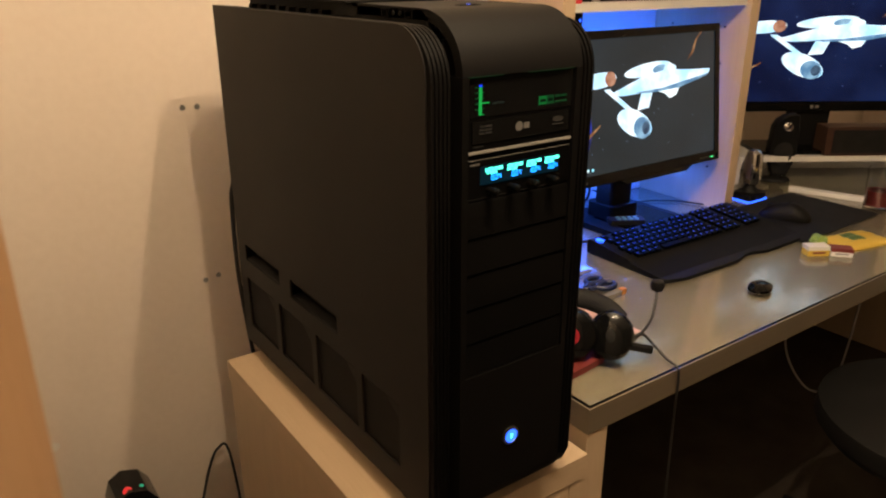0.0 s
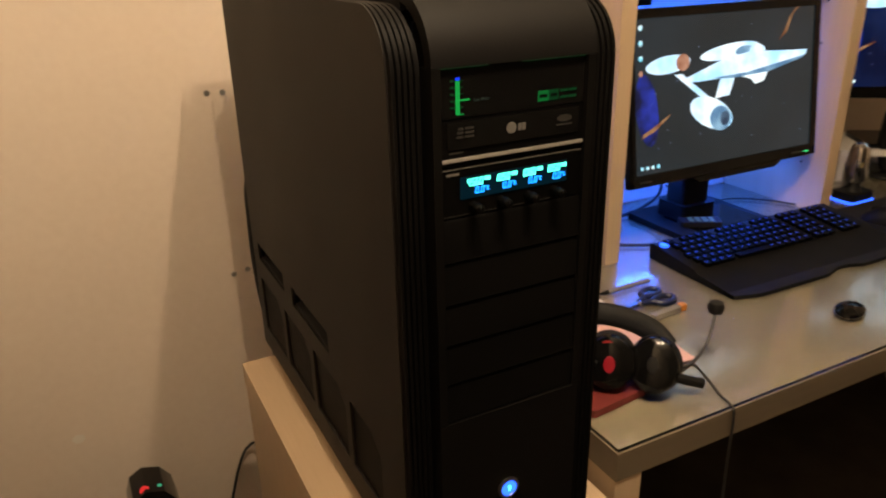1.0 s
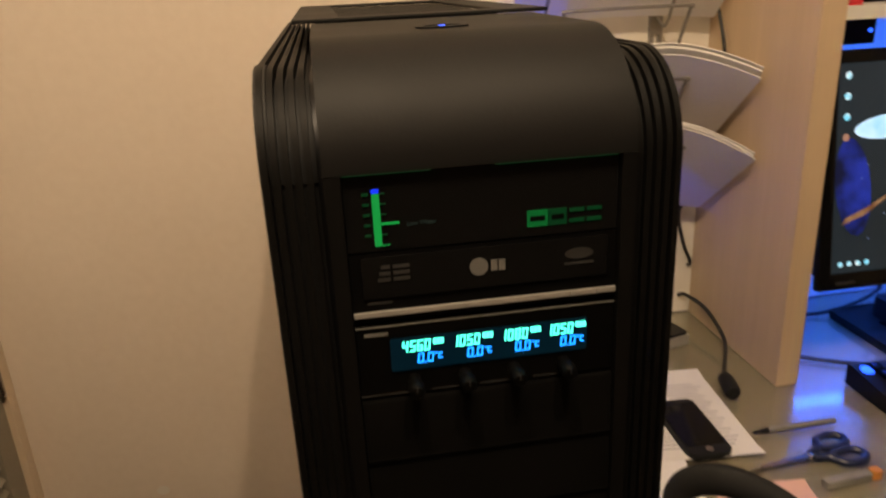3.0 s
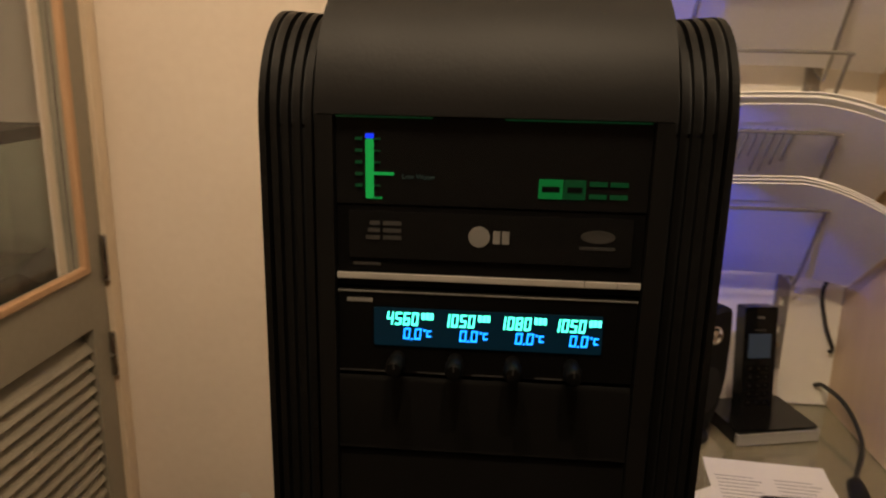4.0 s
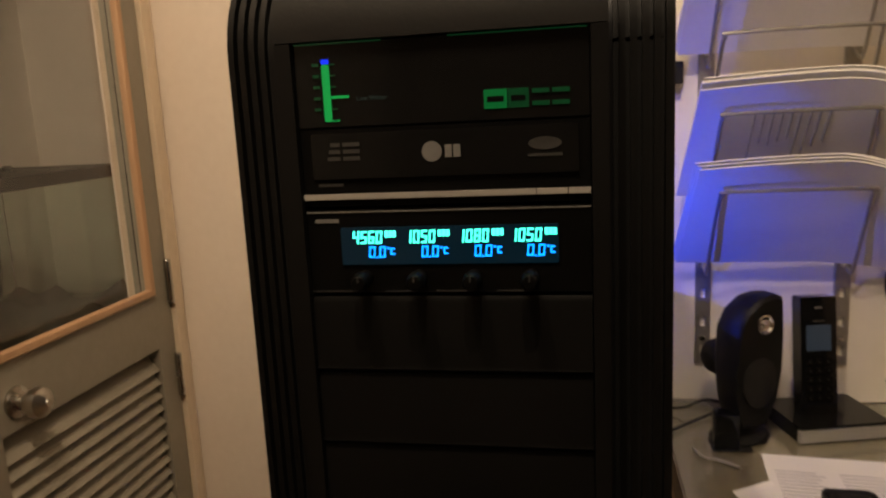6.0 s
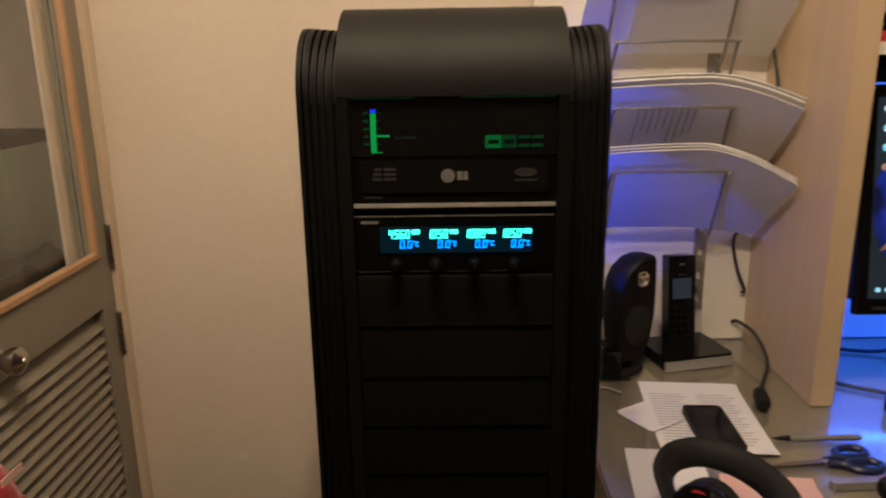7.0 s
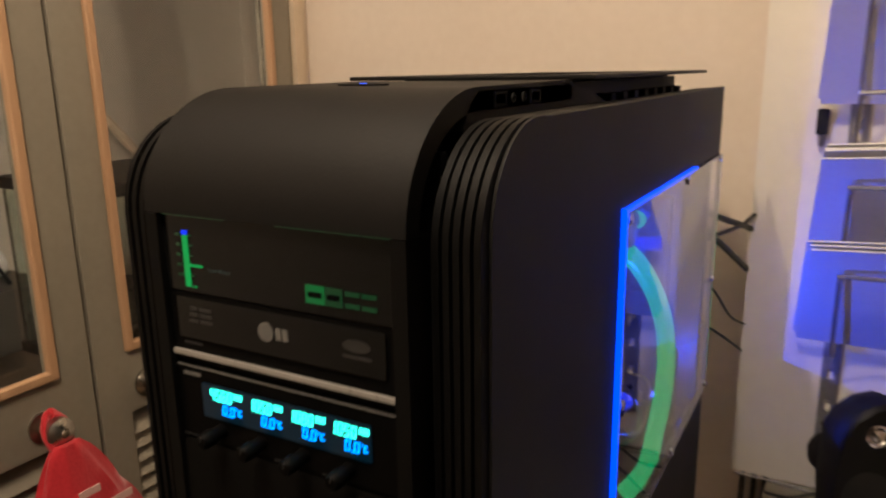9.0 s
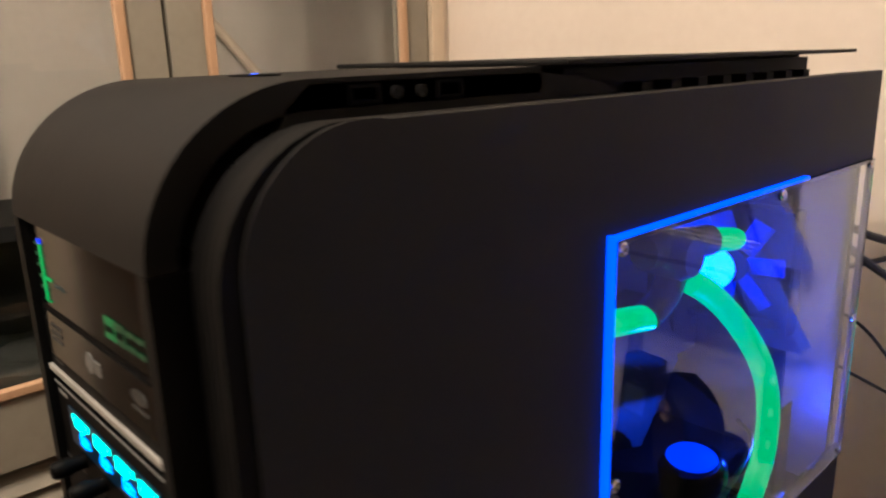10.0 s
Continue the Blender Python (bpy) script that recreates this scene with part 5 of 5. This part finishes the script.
def display_panel(t, w, h, depth, edge, chin, night, dim):
    """Bezel, lit panel and picture of a screen, its lower edge on the x axis, facing -y."""
    part("housing", box(-w / 2 + 0.004, w / 2 - 0.004, 0.012, depth, 0.02, h - 0.02), M["black"], t, bevel=0.008)
    part("bezel", holed("y", 0, 0.014, -w / 2, w / 2, 0, h, [(-w / 2 + edge, w / 2 - edge, chin, h - edge)]), M["gloss"], t, "gloss black bezel", bevel=0.0015)
    sw, sh = w - 2 * edge, h - edge - chin
    pan = part("panel", box(-sw / 2, sw / 2, 0.0025, 0.010, chin, h - edge), night, t, "lit screen with a white craft on a dark sky")
    pan.matrix_basis = Matrix.Identity(4)
    WORLD[pan] = Matrix.Translation((0, 0, -chin))
    wallpaper(sw, sh, pan, 0.0025, dim)
    WORLD[pan] = WORLD[t]
    for ob in pan.children:
        ob.data.transform(Matrix.Translation((0, 0, 0)))
    return pan


mon = thing("monitor", (0, 0, 0), "black widescreen monitor on a stand, switched on", "monitor")
display_panel(mon, 0.532, 0.336, 0.045, 0.018, 0.024, sky_paint("screen_night", (0.010, 0.016, 0.020), (0.014, 0.022, 0.028), 1.0, 5), "")
part("power_mark", box(0.230, 0.243, -0.0006, 0.0002, 0.008, 0.0105), M["green_led"], mon, "green power light")
part("caption_bar", box(0.19, 0.222, -0.0006, 0.0002, 0.008, 0.012), M["faint"], mon)
part("caption_bar", box(-0.24, -0.21, -0.0006, 0.0002, 0.008, 0.012), M["faint"], mon)
part("chin", prism([(-0.10, 0.0), (0.16, 0.0), (0.14, -0.012), (-0.08, -0.012)], "y", 0.002, 0.030), M["gloss"], mon, bevel=0.003)
part("back_light_strip", box(-0.24, 0.24, 0.0455, 0.048, 0.10, 0.106), glow("blue_strip_glow", (0.02, 0.12, 1.0), 2.0), mon, "blue light strip")
place(mon, pose(0.857, 0.501, 0.899, -8.0))
std = thing("monitor_stand", (0.875, 0.595, 0.7503), "black square monitor stand with a post", "monitor stand")
part("base", prism(rounded(0.765, 1.015, 0.500, 0.700, 0.012), "z", 0.7503, 0.764), M["black"], std, bevel=0.003)
part("inlay", prism(rounded(0.810, 0.995, 0.520, 0.630, 0.004), "z", 0.7642, 0.7650), M["gloss"], std)
part("post", prism(rounded(0.830, 0.910, 0.592, 0.650, 0.012), "z", 0.7645, 1.03), M["black"], std, bevel=0.003)
part("collar", prism(rounded(0.820, 0.920, 0.577, 0.665, 0.014), "z", 0.7646, 0.800), M["black"], std, bevel=0.003)
part("head", box(0.815, 0.925, 0.562, 0.595, 0.98, 1.09), M["black"], std, bevel=0.004)
rem = thing("remote_control", (0, 0, 0), "small dark remote with green buttons on the stand", "remote")
part("body", prism(rounded(-0.020, 0.020, -0.045, 0.045, 0.008), "z", 0, 0.011), M["rubber"], rem, bevel=0.002)
for r_ in range(2):
    for c_ in range(4):
        part("button", prism(rounded(-0.013 + r_ * 0.014, -0.002 + r_ * 0.014, -0.03 + c_ * 0.015, -0.02 + c_ * 0.015, 0.002, 2), "z", 0.0108, 0.0125), surf("button_green", (0.10, 0.22, 0.14), (0.14, 0.28, 0.18), 0.5), rem)
place(rem, pose(0.845, 0.552, 0.7653, 0, 0, 60))
hub = thing("monitor_hub", (0.66, 0.62, 1.215), "small black box with a blue light under the shelf", "hub")
part("case", prism(rounded(0.612, 0.70, 0.60, 0.68, 0.004), "z", 1.232, 1.2725), M["black"], hub, bevel=0.002)
part("light", lathe([(0.003, 0), (0.003, 0.001), (0, 0.0015)], 10, pose(0.69, 0.60, 1.25, 90)), M["blue_led"], hub)

tv = thing("television", (0, 0, 0), "black flat television showing the same picture", "television")
display_panel(tv, 0.60, 0.36, 0.05, 0.022, 0.030, sky_paint("screen_deep_night", (0.0, 0.003, 0.022), (0.004, 0.012, 0.055), 1.0, 6), "_tv")
part("badge_disc", lathe([(0.006, 0), (0.006, 0.0006), (0, 0.0006)], 16, pose(-0.006, 0, 0.014, 90)), M["marking"], tv)
part("badge_bar", box(0.003, 0.016, -0.0006, 0.0002, 0.010, 0.018), M["marking"], tv)
part("stand_neck", box(-0.06, 0.06, 0.015, 0.045, -0.107, 0.02), M["black"], tv, bevel=0.004)
part("stand_base", prism(rounded(-0.18, 0.18, -0.07, 0.09, 0.02), "z", -0.1175, -0.106), M["gloss"], tv, bevel=0.003)
place(tv, pose(1.675, 0.570, 0.952, 0, 0, -34))
ris = thing("screen_riser", (0, 0, 0), "low white riser under the television", "riser")
part("top", box(-0.28, 0.34, -0.09, 0.11, 0.068, 0.084), M["white"], ris, bevel=0.001)
part("side", box(-0.28, -0.264, -0.09, 0.11, 0, 0.068), M["white"], ris)
part("side", box(0.324, 0.34, -0.09, 0.11, 0, 0.068), M["white"], ris)
part("back", box(-0.264, 0.324, 0.094, 0.11, 0, 0.068), M["white"], ris)
place(ris, pose(1.70, 0.555, 0.7503, 0, 0, -34))
cen = thing("centre_speaker", (0, 0, 0), "dark brown centre speaker below the television", "loudspeaker")
part("case", box(-0.02, 0.30, -0.088, -0.02, 0, 0.085), surf("dark_walnut", (0.035, 0.016, 0.010), (0.06, 0.03, 0.018), 0.4, 0, 3, 40, 0.03, 0.5, 0, (1, 12, 12)), cen, bevel=0.002)
part("grille", box(0.0, 0.28, -0.0905, -0.0884, 0.008, 0.077), M["meshgrille"], cen)
place(cen, pose(1.70, 0.555, 0.835, 0, 0, -34))
wbx = thing("white_folder", (0, 0, 0), "white folder lying on the desk", "folder")
part("cover", prism(rounded(-0.11, 0.11, -0.012, 0.012, 0.003), "z", 0, 0.012), M["paper"], wbx, bevel=0.001)
place(wbx, pose(1.53, 0.40, 0.7503, 0, 0, -70))

cw = thing("web_camera", (1.325, 0.525, 0.7503), "chrome bullet camera on a black blue-lit base", "camera")
part("base", prism(rounded(1.285, 1.365, 0.495, 0.555, 0.01), "z", 0.7530, 0.772), M["black"], cw, bevel=0.003)
part("base_light", prism(rounded(1.282, 1.368, 0.492, 0.558, 0.01), "z", 0.7503, 0.7528), M["blue_led"], cw, "blue lit rim")
part("neck", lathe([(0.022, 0.772), (0.014, 0.785), (0.014, 0.80)], 16, pose(1.325, 0.525, 0)), M["rubber"], cw)
part("shell", lathe([(0.020, 0.795), (0.024, 0.81), (0.024, 0.865), (0.020, 0.882), (0.010, 0.890), (0, 0.891)], 24, pose(1.325, 0.525, 0)), M["chrome"], cw, "polished chrome shell")

cupg = thing("drinking_glass", (1.526, 0.272, 0.7503), "straight glass half full of dark red drink", "glass")
gl = part("tumbler", lathe([(0.030, 0.7505), (0.033, 0.7525), (0.036, 0.86), (0.0345, 0.86), (0.0318, 0.760), (0, 0.758)], 28, pose(1.526, 0.272, 0)), M["glass"], cupg)
gl.visible_shadow = False
part("drink", lathe([(0.0312, 0.7592), (0.0325, 0.800), (0, 0.800)], 28, pose(1.526, 0.272, 0)), surf("dark_drink", (0.05, 0.008, 0.006), (0.07, 0.012, 0.008), 0.1), cupg, "dark red drink")

yel = surf("yellow_card", (0.62, 0.42, 0.05), (0.70, 0.50, 0.09), 0.5)
for c, a, mt, lab, sz in (((1.058, 0.180), -32, yel, "small yellow and white cardboard packet", (0.05, 0.028, 0.022)), ((1.100, 0.145), -50, M["paper"], "small white and maroon packet", (0.045, 0.030, 0.018))):
    b = thing("small_packet", (0, 0, 0), lab, "packet", "packets")
    part("carton", box(-sz[0] / 2, sz[0] / 2, -sz[1] / 2, sz[1] / 2, 0, sz[2]), mt, b, bevel=0.0008, segs=1)
    part("lid", box(-sz[0] / 2 - 0.0002, sz[0] / 2 + 0.0002, -sz[1] / 2 - 0.0002, sz[1] / 2 + 0.0002, sz[2] * 0.6, sz[2] + 0.0004), M["paper"] if mt is yel else M["maroon"], b, bevel=0.0008, segs=1)
    part("caption_bar", box(-sz[0] * 0.3, sz[0] * 0.3, -sz[1] / 2 - 0.0006, -sz[1] / 2 - 0.0001, sz[2] * 0.25, sz[2] * 0.45), M["maroon"] if mt is yel else M["print"], b)
    place(b, pose(c[0], c[1], 0.7503, 0, 0, a))
pou = thing("foil_pouch", (0, 0, 0), "green and yellow foil pouch lying crumpled", "pouch")
bm = bmesh.new()
n = 14
top, bot = [], []
for i in range(n + 1):
    for j in range(n + 1):
        u, v = i / n - 0.5, j / n - 0.5
        e = max(0.0, (0.25 - u * u) * (0.25 - v * v)) * 16
        h_ = 0.004 + 0.014 * e ** 0.6 * (0.8 + 0.5 * noise.noise(Vector((u * 6, v * 6, 2))))
        top.append(bm.verts.new((u * 0.15, v * 0.09, h_)))
        bot.append(bm.verts.new((u * 0.15, v * 0.09, 0.0)))
for i in range(n):
    for j in range(n):
        q = [i * (n + 1) + j, (i + 1) * (n + 1) + j, (i + 1) * (n + 1) + j + 1, i * (n + 1) + j + 1]
        f = bm.faces.new([top[k] for k in q])
        f.material_index = 1 if 3 < i < 8 and 3 < j < 11 else 0
        bm.faces.new([bot[k] for k in q[::-1]])
for i in range(n):
    for a_, b_ in (((i, 0), (i + 1, 0)), ((i + 1, n), (i, n)), ((0, i + 1), (0, i)), ((n, i), (n, i + 1))):
        p_, q_ = a_[0] * (n + 1) + a_[1], b_[0] * (n + 1) + b_[1]
        bm.faces.new((bot[p_], bot[q_], top[q_], top[p_]))
part("wrapper", bm, [yel, surf("dark_green_print", (0.06, 0.12, 0.03), (0.10, 0.18, 0.05), 0.4)], pou, smooth=60)
place(pou, pose(1.215, 0.168, 0.7503, 0, 0, -12))
lf = thing("green_wrapper", (0, 0, 0), "crumpled light green wrapper", "wrapper")
bm = bmesh.new()
bmesh.ops.create_icosphere(bm, subdivisions=3, radius=1)
for v in bm.verts:
    k = 1 + 0.45 * noise.noise(v.co * 2.4)
    v.co = (v.co.x * 0.032 * k, v.co.y * 0.018 * k, max(0.0, (v.co.z * 0.5 + 0.5) * 0.020 * k))
part("foil", bm, surf("green_foil", (0.20, 0.32, 0.06), (0.34, 0.48, 0.14), 0.4), lf, smooth=20)
place(lf, pose(1.125, 0.210, 0.7503, 0, 0, 25))

# ---------------------------------------------------------------- boxes on the hutch shelf
st = thing("silver_trimmed_case", (0.70, 0.66, 1.2903), "black case with silver trim on the hutch shelf", "case")
part("body", box(0.600, 0.790, 0.560, 0.76, 1.2903, 1.44), M["gloss"], st, bevel=0.004)
part("trim", box(0.598, 0.792, 0.556, 0.5595, 1.330, 1.342), M["silver"], st, "silver trim strip")
part("trim", box(0.680, 0.700, 0.555, 0.5592, 1.2908, 1.3295), M["silver"], st)
part("trim", box(0.680, 0.700, 0.555, 0.5592, 1.3425, 1.44), M["silver"], st)
st2 = thing("black_player", (0.96, 0.66, 1.2903), "black flat player on the hutch shelf", "player")
part("body", box(0.80, 1.13, 0.555, 0.80, 1.2903, 1.345), M["black"], st2, bevel=0.003)
part("front_line", box(0.81, 1.12, 0.5535, 0.5549, 1.312, 1.315), M["silver"], st2)
tin = thing("red_tin", (0.59, 0.53, 1.2903), "small red carton on the shelf edge", "carton")
part("carton", box(0.580, 0.604, 0.512, 0.545, 1.2903, 1.304), M["redcloth"], tin, bevel=0.001)

# ---------------------------------------------------------------- red bag on the knob
bag = thing("red_bag", (WX + 0.04, DYM - 0.083, 0.61), "red cloth bag hanging from a door knob", "bag")
bm = bmesh.new()
rows = []
for j in range(19):
    t = j / 18
    z = 0.860 - 0.27 * t
    wd = 0.016 + 0.085 * min(1, t * 1.5) ** 0.8
    dp = 0.010 + 0.030 * min(1, t * 1.6)
    ring = []
    for k in range(28):
        a = 2 * math.pi * k / 28
        fold = 1 + 0.22 * noise.noise(Vector((math.cos(a) * 2.0, math.sin(a) * 2.0, t * 2.2 + 3))) + 0.10 * math.sin(7 * a + 5 * t) + 0.06 * math.sin(11 * a - 9 * t)
        ring.append(bm.verts.new((WX + 0.048 + dp * math.sin(a) * fold, DYM - 0.083 + wd * math.cos(a) * fold + 0.02 * t, z)))
    rows.append(ring)
for a_, b_ in zip(rows, rows[1:]):
    for k in range(28):
        bm.faces.new((a_[k], a_[(k + 1) % 28], b_[(k + 1) % 28], b_[k]))
bm.faces.new(rows[0])
bm.faces.new(rows[-1][::-1])
part("cloth", bm, M["redcloth"], bag, smooth=70)
for s in (-1, 1):
    part("handle", tube([(WX + 0.042, DYM - 0.083 + s * 0.012, 0.854), (WX + 0.034, DYM - 0.083 + s * 0.015, 0.877), (WX + 0.026, DYM - 0.083 + s * 0.006, 0.893), (WX + 0.026, DYM - 0.083, 0.8975)], 0.005, 8, flat=1.8), M["redcloth"], bag)
for dy, z, w in ((-0.02, 0.80, 0.03), (0.01, 0.77, 0.045), (-0.01, 0.74, 0.03)):
    part("printed_bar", box(WX + 0.094, WX + 0.0955, DYM - 0.083 + dy, DYM - 0.083 + dy + w, z, z + 0.010), M["pink"], bag)

# ---------------------------------------------------------------- behind the closet doors
gl_dim = glass("tank_glass", (0.86, 0.93, 0.88))


def fish_tank(y0, y1, x0, x1, z0, z1):
    t = thing("fish_tank", ((x0 + x1) / 2, (y0 + y1) / 2, z0 - 0.02), "empty black-rimmed glass fish tank in the closet", "fish tank", "fish tanks")
    for a in ((x0, x0 + 0.005, y0, y1), (x1 - 0.005, x1, y0, y1), (x0 + 0.006, x1 - 0.006, y0, y0 + 0.005), (x0 + 0.006, x1 - 0.006, y1 - 0.005, y1)):
        part("pane", box(*a, z0 + 0.001, z1 - 0.001), gl_dim, t).visible_shadow = False
    part("hood", box(x0 - 0.008, x1 + 0.008, y0 - 0.008, y1 + 0.008, z1, z1 + 0.022), M["rubber"], t, "black plastic hood", bevel=0.004)
    part("base_rim", box(x0 - 0.006, x1 + 0.006, y0 - 0.006, y1 + 0.006, z0 - 0.02, z0), M["rubber"], t, bevel=0.003)
    bm = bmesh.new()
    n = 20
    g = [[bm.verts.new((x0 + 0.008 + (x1 - x0 - 0.016) * i / n, y0 + 0.008 + (y1 - y0 - 0.016) * j / n, z0 + 0.06 + 0.05 * noise.noise(Vector((i * 0.25, j * 0.25, y0))))) for j in range(n + 1)] for i in range(n + 1)]
    b = [[bm.verts.new((v.co.x, v.co.y, z0 + 0.002)) for v in r] for r in g]
    for i in range(n):
        for j in range(n):
            bm.faces.new((g[i][j], g[i + 1][j], g[i + 1][j + 1], g[i][j + 1]))
            bm.faces.new((b[i][j], b[i][j + 1], b[i + 1][j + 1], b[i + 1][j]))
    for i in range(n):
        for r, s, c, d in (((i, 0), (i + 1, 0), 0, 0), ((i + 1, n), (i, n), 0, 0), ((0, i + 1), (0, i), 0, 0), ((n, i), (n, i + 1), 0, 0)):
            bm.faces.new((b[r[0]][r[1]], b[s[0]][s[1]], g[s[0]][s[1]], g[r[0]][r[1]]))
    part("gravel", bm, surf("dark_gravel", (0.012, 0.011, 0.010), (0.05, 0.045, 0.04), 0.8, 0, 40, 220, 0.6), t, "dark gravel", smooth=60)
    for yy in (y0 + 0.12, y1 - 0.14):
        part("hood_knob", lathe([(0.010, 0), (0.008, 0.010), (0, 0.012)], 12, pose((x0 + x1) / 2, yy, z1 + 0.022)), M["rubber"], t)
    part("air_hose", tube([(x0 + 0.10, y1 - 0.16, z1 - 0.001), (x0 + 0.11, y1 - 0.15, z1 - 0.12), (x0 + 0.10, y1 - 0.155, z0 + 0.06)], 0.0025, 6), M["cable"], t)
    return t


cs = thing("closet_shelf", (-1.05, 0.3, 0), "dark shelf unit inside the closet", "shelf")
dark = wood("dark_shelf_wood", (0.06, 0.045, 0.032), (0.09, 0.07, 0.05), "y")
part("board", box(-1.44, -0.78, -0.72, 1.30, 0.775, 0.80), dark, cs)
for y in (-0.70, 0.25, 1.27):
    part("support", box(-1.28, -0.80, y, y + 0.025, 0.0, 0.775), dark, cs)
fish_tank(0.52, 0.985, -1.14, -0.84, 0.8205, 1.125)
south_tank = fish_tank(-0.36, 0.285, -1.08, -0.84, 0.8205, 1.09)
# black sheet added behind this tank so the closet looks darker through it
part("backing", box(-1.086, -1.0805, -0.355, 0.280, 0.8215, 1.088), M["rubber"], south_tank, "black sheet added to darken the view through the tank")
rol = thing("paper_roll", (-1.25, 0.45, 0.9258), "white paper roll lying on a dark carton", "roll")
part("roll", lathe([(0.028, -0.11), (0.030, -0.105), (0.030, 0.105), (0.028, 0.11), (0.010, 0.11)], 20, pose(-1.25, 0.45, 0.956, 90, 0, 8)), M["paper"], rol)
bx_ = thing("dark_carton", (-1.27, 0.40, 0.80), "dark cardboard carton on the closet shelf", "carton")
part("carton", box(-1.40, -1.15, 0.20, 0.60, 0.8003, 0.9255), surf("dark_card", (0.05, 0.045, 0.04), (0.08, 0.07, 0.06), 0.7), bx_, bevel=0.002)
solid("closet_hose", tube([(-1.20, 0.40, 0.990), (-1.19, 0.42, 1.03), (-1.18, 0.38, 1.10), (-1.19, 0.44, 1.13), (-1.20, 0.48, 1.08), (-1.19, 0.50, 1.0), (-1.18, 0.53, 0.9300)], 0.004, 8), M["cable"], "thin dark hose loop in the closet", "hose", at=(-1.18, 0.53, 0.926))
solid("closet_rail", tube([(-1.40, 0.30, 1.95), (-1.40, 1.10, 1.05)], 0.012, 8, 2), M["jamb"], "sloping pale rail on the closet wall", "rail", at=(-1.40, 1.1, 1.05))

# ---------------------------------------------------------------- floor things, near door edge, chair
dev = thing("charging_station", (-0.345, 0.73, 0), "black rounded charger with red and green lights", "charger")
dpts = [(-0.046, 0.0), (0.046, 0.0), (0.046, 0.35), (0.040, 0.388), (0.022, 0.414), (-0.010, 0.424), (-0.034, 0.410), (-0.044, 0.380)]
dv = part("housing", prism([(-0.345 + a, b) for a, b in dpts], "y", 0.68, 0.76), M["gloss"], dev, bevel=0.012, segs=3)
part("red_light", lathe([(0.009, 0), (0.008, 0.003), (0, 0.004)], 14, pose(-0.357, 0.692, 0.420, 28, -10)), M["red_led"], dv, "red light")
part("green_light", lathe([(0.005, 0), (0.004, 0.002), (0, 0.003)], 12, pose(-0.330, 0.698, 0.415, 28, 18)), glow("dim_green_light", (0.05, 0.6, 0.3), 0.4), dv, "green light")
solid("charger_lead", tube([(-0.30, 0.76, 0.20), (-0.24, 0.80, 0.12), (-0.20, 0.82, 0.20), (-0.165, 0.83, 0.30), (-0.140, 0.83, 0.345), (-0.118, 0.82, 0.33), (-0.11, 0.79, 0.1), (-0.12, 0.79, 0.004)], 0.003, 8), M["cable"], "thin black lead against the wall", "cable", at=(-0.19, 0.79, 0))
nd = thing("wooden_door", (-0.58, -0.285, 0), "pale wooden door standing open beside the camera", "door")
part("leaf", box(WX + 0.002, -0.514, -0.302, -0.266, 0.012, 2.02), wood("pale_orange_wood", (0.62, 0.40, 0.235), (0.72, 0.49, 0.30), "z"), nd, bevel=0.002)

chair = thing("office_chair", (1.08, -0.14, 0), "black padded office chair at the desk", "chair")
bm = lathe([(0.10, 0.42), (0.235, 0.425), (0.255, 0.45), (0.250, 0.485), (0.20, 0.50), (0, 0.495)], 32, pose(1.08, -0.14, 0), sy=0.95)
part("seat", bm, M["rubber"], chair, smooth=60)
part("column", lathe([(0.03, 0.12), (0.03, 0.42)], 14, pose(1.08, -0.14, 0)), M["black"], chair)
for k in range(5):
    a = k * 2 * math.pi / 5 + 0.3
    ex, ey = 1.08 + 0.29 * math.cos(a), -0.14 + 0.29 * math.sin(a)
    part("foot_arm", tube([(1.08, -0.14, 0.13), (1.08 + 0.15 * math.cos(a), -0.14 + 0.15 * math.sin(a), 0.10), (ex, ey, 0.07)], 0.018, 8, 4), M["black"], chair)
    part("castor", lathe([(0.026, -0.012), (0.03, 0), (0.026, 0.012)], 14, pose(ex, ey, 0.031, 90, 0, math.degrees(a))), M["rubber"], chair)
part("backrest", prism([(0.86, 0.62), (0.88, 0.92), (0.96, 1.02), (1.20, 1.02), (1.28, 0.92), (1.30, 0.62), (1.22, 0.58), (0.94, 0.58)], "y", -0.43, -0.37), M["rubber"], chair, bevel=0.02, segs=3)
part("back_bar", tube([(1.08, -0.20, 0.43), (1.08, -0.40, 0.44), (1.08, -0.435, 0.62)], 0.016, 8, 6), M["black"], chair)
solid("hanging_lead", tube([(1.20, 0.28, 0.699), (1.19, 0.29, 0.55), (1.20, 0.27, 0.40), (1.26, 0.22, 0.30), (1.35, 0.20, 0.34), (1.45, 0.22, 0.699)], 0.003, 8), M["greycable"], "grey lead hanging under the desk", "cable", at=(1.20, 0.28, 0.699))
